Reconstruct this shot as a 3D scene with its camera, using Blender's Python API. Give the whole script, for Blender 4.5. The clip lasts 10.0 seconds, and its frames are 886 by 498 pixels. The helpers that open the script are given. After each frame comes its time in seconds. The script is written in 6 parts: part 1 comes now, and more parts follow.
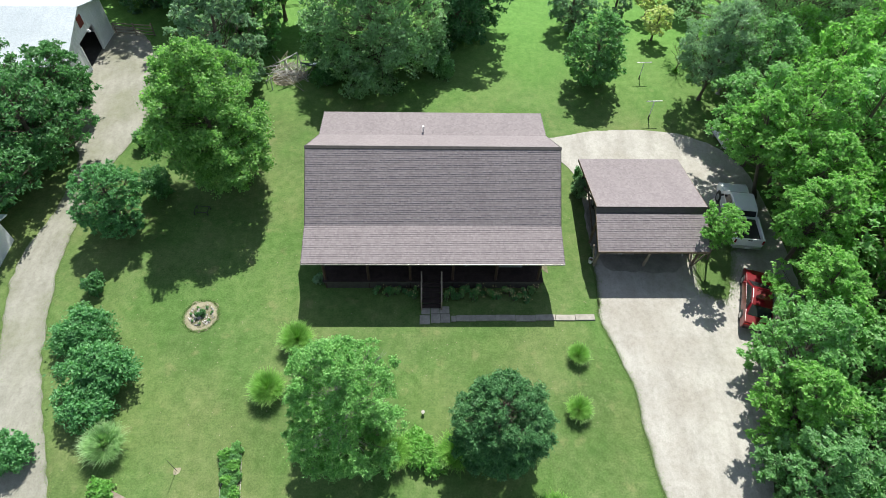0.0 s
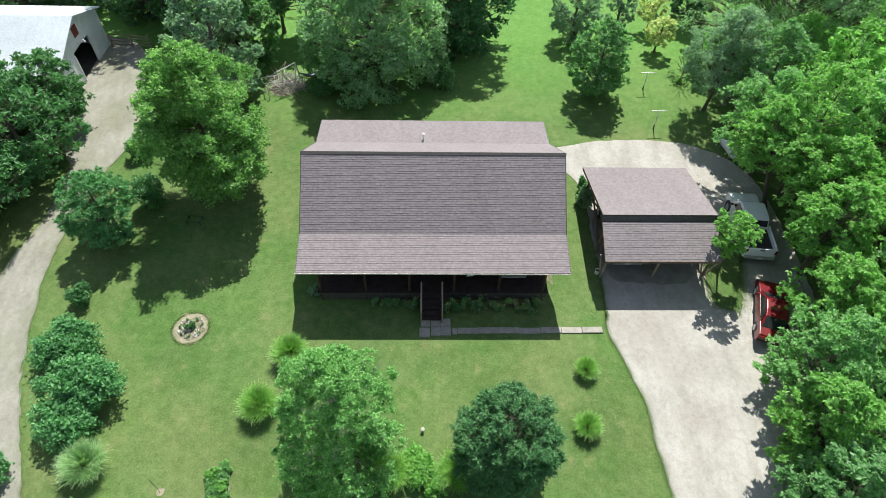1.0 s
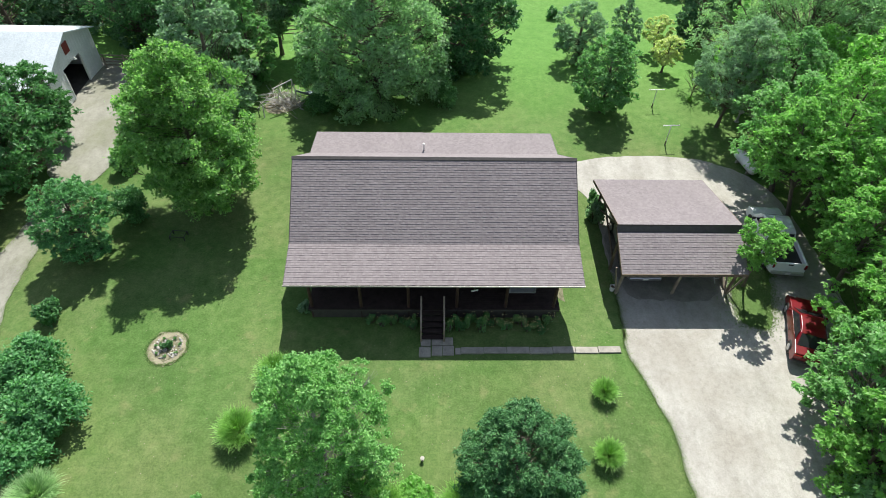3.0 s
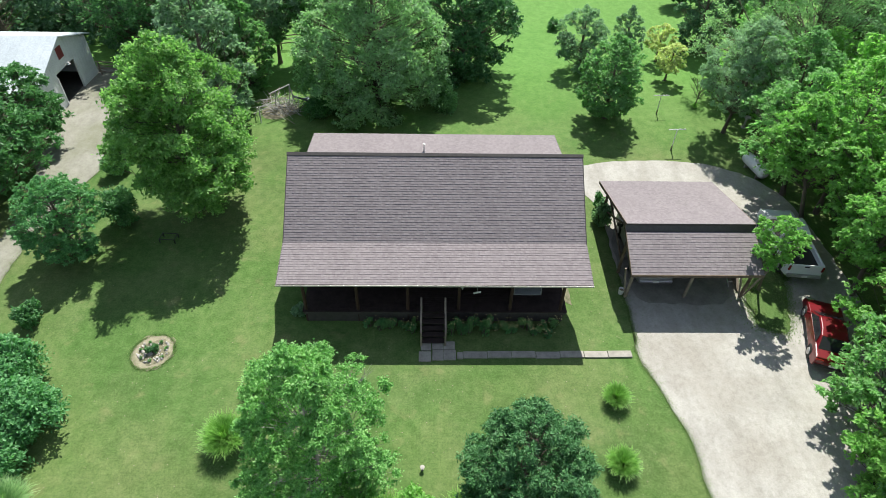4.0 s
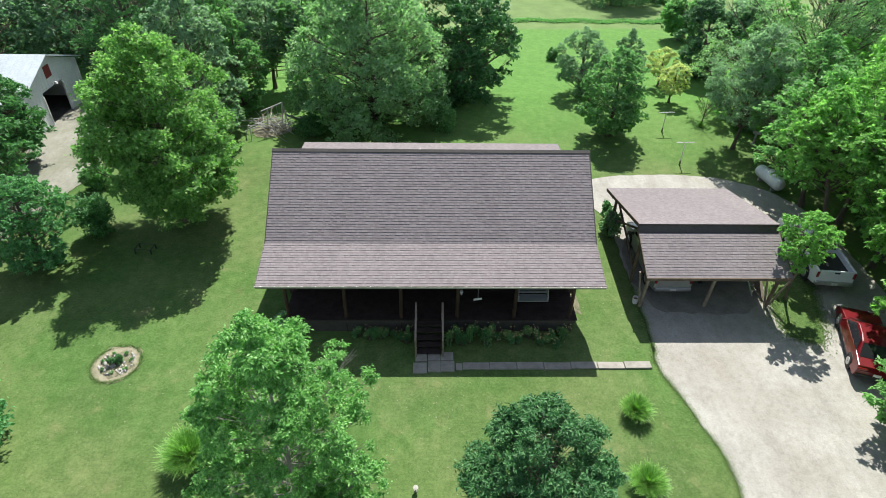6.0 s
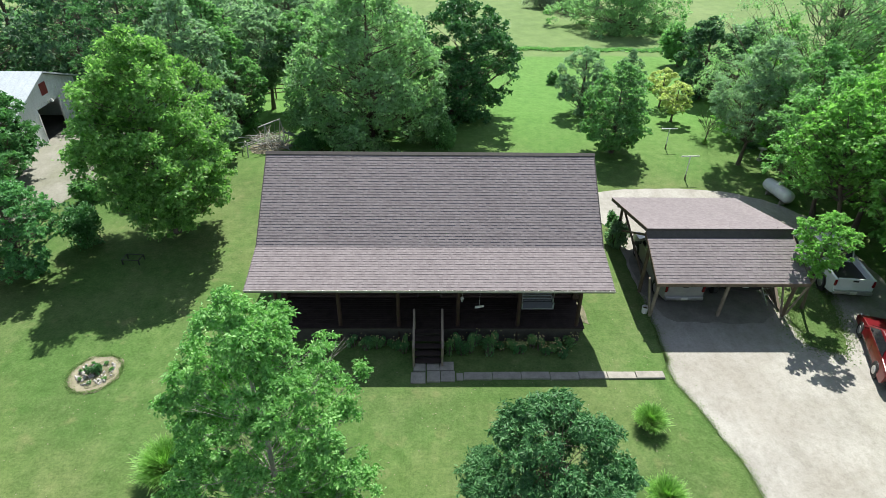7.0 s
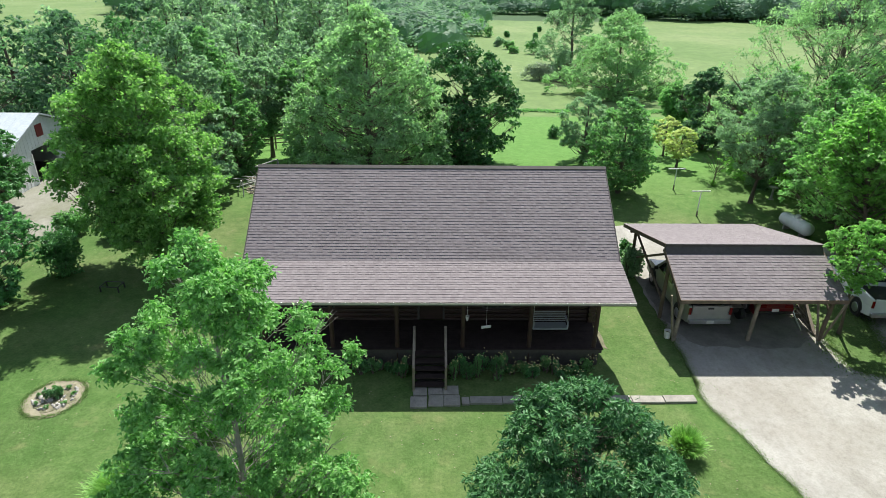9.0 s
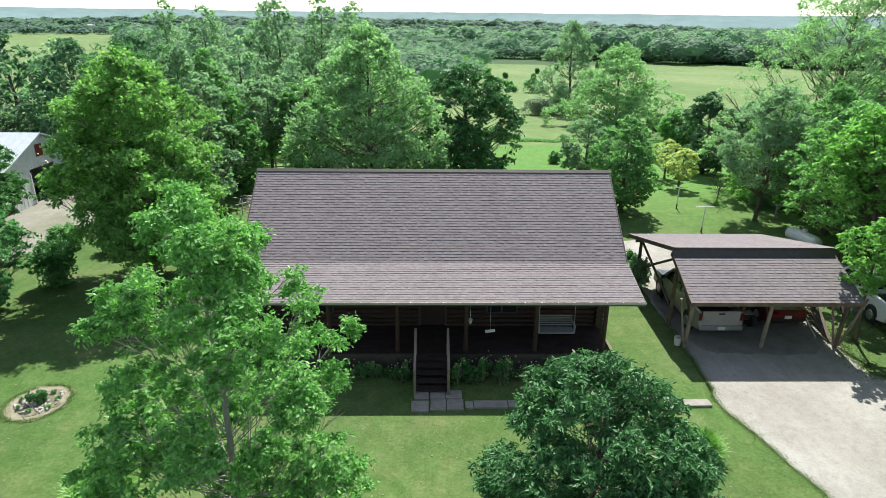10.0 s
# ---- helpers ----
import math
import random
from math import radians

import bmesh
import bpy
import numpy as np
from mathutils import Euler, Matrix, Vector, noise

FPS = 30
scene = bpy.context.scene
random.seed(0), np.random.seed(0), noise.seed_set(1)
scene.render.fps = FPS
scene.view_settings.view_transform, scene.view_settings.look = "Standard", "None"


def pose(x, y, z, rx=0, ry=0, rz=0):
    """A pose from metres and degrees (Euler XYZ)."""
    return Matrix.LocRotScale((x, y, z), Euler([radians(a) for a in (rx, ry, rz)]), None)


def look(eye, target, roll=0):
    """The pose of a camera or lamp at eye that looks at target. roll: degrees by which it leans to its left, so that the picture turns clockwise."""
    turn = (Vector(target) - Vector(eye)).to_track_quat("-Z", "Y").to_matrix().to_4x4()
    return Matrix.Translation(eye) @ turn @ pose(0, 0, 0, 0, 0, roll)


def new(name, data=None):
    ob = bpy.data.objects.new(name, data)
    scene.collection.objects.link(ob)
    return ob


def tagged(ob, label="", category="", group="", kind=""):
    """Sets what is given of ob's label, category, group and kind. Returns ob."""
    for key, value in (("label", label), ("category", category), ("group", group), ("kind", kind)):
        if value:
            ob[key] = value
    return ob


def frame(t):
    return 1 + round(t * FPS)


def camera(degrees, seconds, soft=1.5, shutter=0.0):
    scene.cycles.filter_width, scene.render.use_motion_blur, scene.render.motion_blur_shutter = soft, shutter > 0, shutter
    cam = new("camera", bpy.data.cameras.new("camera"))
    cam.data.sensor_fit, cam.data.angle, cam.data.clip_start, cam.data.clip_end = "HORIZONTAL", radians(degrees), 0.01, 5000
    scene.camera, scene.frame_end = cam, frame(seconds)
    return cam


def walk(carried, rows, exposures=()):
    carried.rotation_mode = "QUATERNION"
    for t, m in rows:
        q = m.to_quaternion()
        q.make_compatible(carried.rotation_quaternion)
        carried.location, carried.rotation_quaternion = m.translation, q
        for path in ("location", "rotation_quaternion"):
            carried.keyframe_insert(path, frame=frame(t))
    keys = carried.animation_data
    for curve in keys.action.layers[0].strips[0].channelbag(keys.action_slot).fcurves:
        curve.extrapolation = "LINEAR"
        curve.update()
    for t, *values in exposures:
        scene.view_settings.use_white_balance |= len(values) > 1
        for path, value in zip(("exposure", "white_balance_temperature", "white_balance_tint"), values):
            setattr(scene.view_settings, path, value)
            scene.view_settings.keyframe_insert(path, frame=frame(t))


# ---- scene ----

# camera and its flight
cam = camera(72.6, 10.0, soft=0.5)
PATH = [
    (0, (-0.102, -0.735, 31.809), (-0.053, 0.482, 30.222), 2.0),
    (0.5, (-0.107, -0.611, 31.007), (-0.058, 0.636, 29.444), 2.0),
    (1, (-0.109, -0.518, 30.137), (-0.06, 0.761, 28.599), 1.9),
    (1.5, (-0.094, -0.47, 29.227), (-0.047, 0.842, 27.718), 1.8),
    (2, (-0.055, -0.392, 28.343), (-0.01, 0.951, 26.862), 1.7),
    (2.5, (-0.02, -0.273, 27.511), (0.022, 1.098, 26.056), 1.5),
    (4, (-0.107, -0.23, 24.489), (-0.062, 1.235, 23.129), 1.5),
    (4.5, (-0.075, -0.194, 23.496), (-0.03, 1.299, 22.166), 1.3),
    (5, (0.004, -0.183, 22.485), (0.048, 1.343, 21.192), 1.3),
    (5.5, (0.096, -0.153, 21.546), (0.139, 1.406, 20.294), 1.2),
    (7, (0.245, -0.032, 18.421), (0.283, 1.642, 17.327), 0.9),
    (7.5, (0.273, 0.05, 17.459), (0.311, 1.761, 16.423), 0.9),
    (8, (0.275, 0.193, 16.563), (0.311, 1.938, 15.586), 0.8),
    (8.5, (0.215, 0.273, 15.685), (0.25, 2.05, 14.768), 0.7),
    (9, (0.183, 0.311, 14.725), (0.219, 2.121, 13.876), 0.7),
    (9.5, (0.169, 0.348, 13.829), (0.204, 2.188, 13.045), 0.6),
    (10, (0.111, 0.266, 12.942), (0.147, 2.131, 12.222), 0.6),
]
walk(cam, [(t, look(eye, target, roll)) for t, eye, target, roll in PATH])

# ---- world, sun ----
SUN_EL, SUN_AZ = radians(53.5), radians(10.0)      # azimuth from +y towards +x
world = bpy.data.worlds.new("world")
scene.world = world
world.use_nodes = True
wn = world.node_tree.nodes
sky = wn.new("ShaderNodeTexSky")
sky.sky_type = "NISHITA"
sky.sun_disc = False
sky.sun_elevation, sky.sun_rotation = SUN_EL, SUN_AZ
sky.air_density, sky.dust_density, sky.ozone_density = 1.0, 0.3, 1.5
pale = wn.new("ShaderNodeHueSaturation")
pale.inputs["Saturation"].default_value = 0.6
world.node_tree.links.new(sky.outputs[0], pale.inputs["Color"])
world.node_tree.links.new(pale.outputs[0], wn["Background"].inputs[0])
wn["Background"].inputs[1].default_value = 0.102

sun_data = bpy.data.lights.new("sun", "SUN")
sun_data.energy, sun_data.angle, sun_data.color = 4.8, radians(0.53), (1.0, 0.96, 0.885)
sun = new("sun", sun_data)
sun_dir = Vector((math.sin(SUN_AZ) * math.cos(SUN_EL), math.cos(SUN_AZ) * math.cos(SUN_EL), math.sin(SUN_EL)))
sun.matrix_world = look(sun_dir * 80, (0, 0, 0))
scene.view_settings.exposure = 0.94

# ---- materials ----
def nodes_of(name):
    m = bpy.data.materials.new(name)
    m.use_nodes = True
    t = m.node_tree
    return m, t.nodes, t.links, t.nodes["Principled BSDF"]


def ramp(n, l, fac, stops):
    r = n.new("ShaderNodeValToRGB")
    e = r.color_ramp.elements
    while len(e) < len(stops):
        e.new(0.5)
    for k, (p, c) in enumerate(stops):
        e[k].position, e[k].color = p, (*c, 1)
    l.new(fac, r.inputs[0])
    return r.outputs[0]


def noise_tex(n, l, scale, detail=4.0, rough=0.55, stretch=None, coords="Object"):
    if coords == "World":
        co = n.new("ShaderNodeNewGeometry").outputs["Position"]
    else:
        co = n.new("ShaderNodeTexCoord").outputs[coords]
    if stretch:
        mp = n.new("ShaderNodeMapping")
        mp.inputs["Scale"].default_value = stretch
        l.new(co, mp.inputs["Vector"])
        co = mp.outputs[0]
    t = n.new("ShaderNodeTexNoise")
    t.inputs["Scale"].default_value, t.inputs["Detail"].default_value, t.inputs["Roughness"].default_value = scale, detail, rough
    l.new(co, t.inputs["Vector"])
    return t.outputs["Fac"]


def mix(n, l, fac, a, b, mode="MIX"):
    m = n.new("ShaderNodeMix")
    m.data_type, m.blend_type = "RGBA", mode
    for sock, v in ((m.inputs[0], fac), (m.inputs[6], a), (m.inputs[7], b)):
        if isinstance(v, (int, float)):
            sock.default_value = v
        elif isinstance(v, tuple):
            sock.default_value = (*v, 1)
        else:
            l.new(v, sock)
    return m.outputs[2]


def math_node(n, l, op, a, b):
    m = n.new("ShaderNodeMath")
    m.operation = op
    for sock, v in zip(m.inputs, (a, b)):
        if isinstance(v, (int, float)):
            sock.default_value = v
        else:
            l.new(v, sock)
    return m.outputs[0]


def bump(n, l, height, strength, distance, target):
    b = n.new("ShaderNodeBump")
    b.inputs["Strength"].default_value, b.inputs["Distance"].default_value = strength, distance
    l.new(height, b.inputs["Height"])
    l.new(b.outputs[0], target.inputs["Normal"])


def random_of(n, island):
    if island:
        return n.new("ShaderNodeNewGeometry").outputs["Random Per Island"]
    return n.new("ShaderNodeObjectInfo").outputs["Random"]


def surface(name, stops, scale, rough=0.8, metal=0.0, grain=None, bump_d=0.004, bump_s=0.5, stretch=None, coords="Object", spec=0.5):
    """A worn surface: broad variation through a ramp, fine grain on top, and relief."""
    m, n, l, p = nodes_of(name)
    broad = noise_tex(n, l, scale, 5, 0.6, stretch, coords)
    fine = noise_tex(n, l, grain or scale * 12, 3, 0.6, stretch, coords)
    col = ramp(n, l, broad, stops)
    col = mix(n, l, 0.35, col, ramp(n, l, fine, [(0.3, (0.25, 0.25, 0.25)), (0.7, (1, 1, 1))]), "MULTIPLY")
    l.new(col, p.inputs["Base Color"])
    p.inputs["Roughness"].default_value, p.inputs["Metallic"].default_value = rough, metal
    p.inputs["Specular IOR Level"].default_value = spec
    bump(n, l, fine, bump_s, bump_d, p)
    return m


def leaf_material(name, dark, mid, light, clear=0.35, clump=0.9, gloss=0.55):
    """Leaves: a tone of its own for each leaf, drifting from clump to clump, that let some light through."""
    m, n, l, p = nodes_of(name)
    one = random_of(n, True)
    drift = noise_tex(n, l, clump, 2, 0.5, None, "Object")
    spray = noise_tex(n, l, clump * 5.0, 1, 0.5, None, "Object")
    f = math_node(n, l, "ADD", math_node(n, l, "MULTIPLY", one, 0.5), math_node(n, l, "MULTIPLY", drift, 0.35))
    f = math_node(n, l, "SUBTRACT", math_node(n, l, "ADD", f, math_node(n, l, "MULTIPLY", spray, 0.9)), 0.29)
    col = ramp(n, l, f, [(0.15, dark), (0.55, mid), (0.95, light)])
    l.new(col, p.inputs["Base Color"])
    p.inputs["Roughness"].default_value = 0.48
    p.inputs["Specular IOR Level"].default_value = gloss * 0.6
    tr = n.new("ShaderNodeBsdfTranslucent")
    l.new(mix(n, l, 1.0, col, (1.15, 1.4, 0.8), "MULTIPLY"), tr.inputs[0])
    ms = n.new("ShaderNodeMixShader")
    ms.inputs[0].default_value = min(clear * 1.1, 0.55)
    l.new(p.outputs[0], ms.inputs[1])
    l.new(tr.outputs[0], ms.inputs[2])
    l.new(ms.outputs[0], n["Material Output"].inputs[0])
    return m


def shingle_material(name, tones, island):
    """Asphalt shingles: a tone for each tab, mineral grain, faint streaks."""
    m, n, l, p = nodes_of(name)
    tab = ramp(n, l, random_of(n, island), tones)
    grain = noise_tex(n, l, 90, 2, 0.7, None, "World")
    streak = noise_tex(n, l, 0.55, 4, 0.6, (1, 0.35, 0.35), "World")
    col = mix(n, l, 0.5, tab, ramp(n, l, grain, [(0.25, (0.65, 0.65, 0.65)), (0.75, (1.3, 1.3, 1.3))]), "MULTIPLY")
    col = mix(n, l, 0.45, col, ramp(n, l, streak, [(0.3, (0.84, 0.83, 0.83)), (0.7, (1.1, 1.09, 1.08))]), "MULTIPLY")
    l.new(col, p.inputs["Base Color"])
    p.inputs["Roughness"].default_value = 0.9
    p.inputs["Specular IOR Level"].default_value = 0.25
    bump(n, l, grain, 0.6, 0.003, p)
    return m


def paint(name, color, rough=0.35, metal=0.0, coat=0.0, dirt=0.15):
    m, n, l, p = nodes_of(name)
    d = noise_tex(n, l, 3.0, 5, 0.65)
    dark = tuple(c * (1 - dirt) for c in color)
    l.new(ramp(n, l, d, [(0.3, dark), (0.65, color)]), p.inputs["Base Color"])
    p.inputs["Roughness"].default_value, p.inputs["Metallic"].default_value = rough, metal
    p.inputs["Coat Weight"].default_value = coat
    return m


def ground_material():
    """Mown lawn close by, rough meadow beyond, bare earth where the grass is thin."""
    m, n, l, p = nodes_of("grass_ground")
    pos = n.new("ShaderNodeNewGeometry").outputs["Position"]
    sep = n.new("ShaderNodeSeparateXYZ")
    l.new(pos, sep.inputs[0])
    blades = noise_tex(n, l, 9, 5, 0.8, None, "World")
    tuft = noise_tex(n, l, 2.2, 5, 0.65, None, "World")
    broad = noise_tex(n, l, 0.22, 4, 0.55, None, "World")
    lawn = ramp(n, l, tuft, [(0.25, (0.054, 0.116, 0.026)), (0.5, (0.074, 0.143, 0.037)), (0.75, (0.100, 0.168, 0.052))])
    dry = ramp(n, l, tuft, [(0.3, (0.090, 0.150, 0.045)), (0.7, (0.144, 0.186, 0.076))])
    lawn = mix(n, l, ramp(n, l, broad, [(0.42, (0, 0, 0)), (0.66, (0.9, 0.9, 0.9))]), lawn, dry)
    worn = noise_tex(n, l, 0.085, 5, 0.62, (1.0, 0.8, 1.0), "World")
    lawn = mix(n, l, ramp(n, l, worn, [(0.46, (0, 0, 0)), (0.64, (0.6, 0.6, 0.6))]), lawn, ramp(n, l, tuft, [(0.3, (0.105, 0.138, 0.048)), (0.7, (0.150, 0.176, 0.072))]))
    lush = noise_tex(n, l, 0.13, 4, 0.6, None, "World")
    lawn = mix(n, l, 0.8, lawn, ramp(n, l, lush, [(0.34, (0.72, 0.78, 0.74)), (0.55, (1.0, 1.0, 1.0)), (0.72, (1.08, 1.05, 1.02))]), "MULTIPLY")
    spots = noise_tex(n, l, 0.9, 3, 0.5, None, "World")
    lawn = mix(n, l, ramp(n, l, spots, [(0.60, (0, 0, 0)), (0.74, (0.6, 0.6, 0.6))]), lawn, (0.165, 0.184, 0.080))
    back = ramp(n, l, math_node(n, l, "MULTIPLY", math_node(n, l, "SUBTRACT", sep.outputs[1], 35.0), 0.07), [(0.0, (0, 0, 0)), (1.0, (0.85, 0.85, 0.85))])
    lawn = mix(n, l, back, lawn, ramp(n, l, tuft, [(0.3, (0.084, 0.200, 0.040)), (0.7, (0.112, 0.240, 0.056))]))
    dark_tufts = noise_tex(n, l, 1.4, 4, 0.6, (1.0, 0.8, 1.0), "World")
    lawn = mix(n, l, 0.32, lawn, ramp(n, l, dark_tufts, [(0.35, (0.6, 0.68, 0.6)), (0.6, (1.1, 1.08, 1.1))]), "MULTIPLY")
    lawn = mix(n, l, 0.65, lawn, ramp(n, l, blades, [(0.3, (0.45, 0.5, 0.45)), (0.5, (0.95, 0.95, 0.95)), (0.7, (1.5, 1.4, 1.45))]), "MULTIPLY")
    wide = noise_tex(n, l, 0.035, 5, 0.6, (1, 0.6, 1), "World")
    rough_grass = ramp(n, l, wide, [(0.3, (0.100, 0.170, 0.056)), (0.5, (0.131, 0.198, 0.074)), (0.7, (0.166, 0.222, 0.096))])
    streaks = noise_tex(n, l, 0.5, 5, 0.7, (1, 0.7, 1), "World")
    rough_grass = mix(n, l, 0.6, rough_grass, ramp(n, l, streaks, [(0.25, (0.55, 0.6, 0.55)), (0.75, (1.3, 1.25, 1.2))]), "MULTIPLY")
    wave = math_node(n, l, "MULTIPLY", noise_tex(n, l, 0.12, 2, 0.5, None, "World"), 4.0)
    yy = math_node(n, l, "ADD", sep.outputs[1], wave)
    far = ramp(n, l, math_node(n, l, "MULTIPLY", math_node(n, l, "SUBTRACT", yy, 74.0), 1.0), [(0.0, (0, 0, 0)), (1.0, (1, 1, 1))])
    woods = ramp(n, l, streaks, [(0.3, (0.030, 0.065, 0.026)), (0.7, (0.055, 0.105, 0.042))])
    deep = ramp(n, l, math_node(n, l, "MULTIPLY", math_node(n, l, "SUBTRACT", math_node(n, l, "ADD", sep.outputs[1], math_node(n, l, "MULTIPLY", wide, 60.0)), 345.0), 0.1), [(0.0, (0, 0, 0)), (1.0, (1, 1, 1))])
    side = ramp(n, l, math_node(n, l, "MULTIPLY", math_node(n, l, "ADD", sep.outputs[0], math_node(n, l, "MULTIPLY", sep.outputs[1], 0.47)), 0.05), [(0.0, (0, 0, 0)), (1.0, (1, 1, 1))])
    beyond = ramp(n, l, math_node(n, l, "MULTIPLY", math_node(n, l, "SUBTRACT", sep.outputs[1], 880.0), 0.02), [(0.0, (0, 0, 0)), (1.0, (1, 1, 1))])
    deep = math_node(n, l, "MULTIPLY", deep, math_node(n, l, "MAXIMUM", side, beyond))
    l.new(mix(n, l, deep, mix(n, l, far, lawn, rough_grass), woods), p.inputs["Base Color"])
    p.inputs["Roughness"].default_value = 0.95
    p.inputs["Specular IOR Level"].default_value = 0.15
    bump(n, l, math_node(n, l, "ADD", blades, tuft), 0.7, 0.03, p)
    return m


def gravel_material(name, pale, dark, earth):
    m, n, l, p = nodes_of(name)
    grit = noise_tex(n, l, 12, 5, 0.8, None, "World")
    tracks = noise_tex(n, l, 0.9, 6, 0.7, (1, 0.45, 1), "World")
    broad = noise_tex(n, l, 0.25, 4, 0.6, None, "World")
    col = ramp(n, l, tracks, [(0.28, dark), (0.6, pale)])
    col = mix(n, l, ramp(n, l, broad, [(0.45, (0, 0, 0)), (0.7, (0.7, 0.7, 0.7))]), col, earth)
    blot = noise_tex(n, l, 3.5, 4, 0.65, None, "World")
    col = mix(n, l, 0.38, col, ramp(n, l, blot, [(0.32, (0.7, 0.68, 0.64)), (0.5, (1, 1, 1)), (0.7, (1.15, 1.15, 1.16))]), "MULTIPLY")
    col = mix(n, l, 0.42, col, ramp(n, l, grit, [(0.3, (0.6, 0.59, 0.57)), (0.5, (1, 1, 1)), (0.72, (1.3, 1.3, 1.3))]), "MULTIPLY")
    l.new(col, p.inputs["Base Color"])
    p.inputs["Roughness"].default_value = 0.95
    p.inputs["Specular IOR Level"].default_value = 0.2
    bump(n, l, grit, 0.7, 0.02, p)
    return m


GROUND = ground_material()
GRAVEL = gravel_material("pale_gravel", (0.335, 0.331, 0.303), (0.236, 0.230, 0.206), (0.236, 0.222, 0.190))
LANE = gravel_material("earth_lane", (0.248, 0.248, 0.214), (0.172, 0.173, 0.142), (0.140, 0.152, 0.092))
CONCRETE = surface("concrete", [(0.3, (0.22, 0.21, 0.185)), (0.7, (0.35, 0.335, 0.295))], 3, 0.9)
SHINGLE = shingle_material("shingle", [(0.0, (0.168, 0.150, 0.156)), (0.5, (0.187, 0.169, 0.175)), (1.0, (0.208, 0.189, 0.195))], True)
SHINGLE_ONE = shingle_material("shingle_single", [(0.0, (0.168, 0.150, 0.156)), (0.5, (0.187, 0.169, 0.175)), (1.0, (0.208, 0.189, 0.195))], False)
DARK_TRIM = surface("dark_trim", [(0.3, (0.045, 0.04, 0.038)), (0.7, (0.075, 0.068, 0.062))], 4, 0.6)
LOG = surface("stained_log", [(0.3, (0.024, 0.011, 0.008)), (0.7, (0.055, 0.025, 0.017))], 2.5, 0.65, stretch=(0.3, 1, 1), grain=30)
DECK = surface("deck_board", [(0.3, (0.024, 0.017, 0.016)), (0.7, (0.046, 0.033, 0.030))], 3, 0.85, spec=0.25)
GREYWOOD = surface("weathered_wood", [(0.3, (0.16, 0.13, 0.10)), (0.7, (0.30, 0.255, 0.20))], 3, 0.85)
POSTWOOD = surface("post_wood", [(0.3, (0.09, 0.065, 0.045)), (0.7, (0.18, 0.135, 0.095))], 3, 0.85)
WHITE = paint("white_paint", (0.78, 0.78, 0.76), 0.5)
WHITE_METAL = paint("white_metal", (0.80, 0.81, 0.80), 0.45, dirt=0.12)
GUTTER = paint("gutter_metal", (0.42, 0.39, 0.35), 0.4)
GLASS = paint("dark_glass", (0.02, 0.022, 0.025), 0.06, dirt=0.0)
RUBBER = surface("rubber", [(0.3, (0.018, 0.018, 0.018)), (0.7, (0.035, 0.035, 0.034))], 8, 0.8)
CHROME = paint("rim_metal", (0.55, 0.55, 0.56), 0.3, 0.9)
CAR_RED = paint("car_red", (0.135, 0.003, 0.008), 0.3, 0.0, 0.5, 0.15)
CAR_WHITE = paint("car_white", (0.66, 0.70, 0.71), 0.3, 0.0, 0.6, 0.08)
CAR_SILVER = paint("car_silver", (0.40, 0.40, 0.38), 0.35, 0.5, 0.5, 0.15)
LIGHT_RED = paint("lens_red", (0.18, 0.01, 0.01), 0.15)
BLACK = paint("black_plastic", (0.02, 0.02, 0.02), 0.55)
BARN_WHITE = surface("barn_siding", [(0.3, (0.70, 0.73, 0.75)), (0.7, (0.80, 0.83, 0.85))], 1.2, 0.6, grain=18)
BARN_ROOF = surface("barn_roof_metal", [(0.3, (0.45, 0.51, 0.545)), (0.7, (0.54, 0.60, 0.635))], 0.8, 0.45, grain=9)
BARN_RED = paint("red_shutter", (0.20, 0.035, 0.03), 0.7)
DARK_INSIDE = surface("barn_inside", [(0.3, (0.05, 0.045, 0.04)), (0.7, (0.09, 0.08, 0.07))], 2, 0.95)
PALE_BARK = surface("pale_bark", [(0.3, (0.24, 0.225, 0.20)), (0.7, (0.40, 0.38, 0.34))], 3, 0.95, grain=25, bump_d=0.015, stretch=(1, 1, 0.25))
BARK = surface("bark", [(0.3, (0.085, 0.068, 0.052)), (0.7, (0.17, 0.14, 0.11))], 3, 0.95, grain=25, bump_d=0.02, stretch=(1, 1, 0.25))
STONE = surface("field_stone", [(0.3, (0.23, 0.22, 0.20)), (0.7, (0.50, 0.485, 0.45))], 3, 0.9)
SOIL = surface("bare_soil", [(0.3, (0.12, 0.09, 0.06)), (0.7, (0.24, 0.19, 0.13))], 3, 0.95)
PALE_POLE = paint("pale_pole", (0.42, 0.42, 0.40), 0.5, dirt=0.3)
SLIDE_BLUE = paint("faded_blue", (0.22, 0.27, 0.33), 0.5, dirt=0.3)
TANK = paint("tank_paint", (0.66, 0.68, 0.68), 0.35)

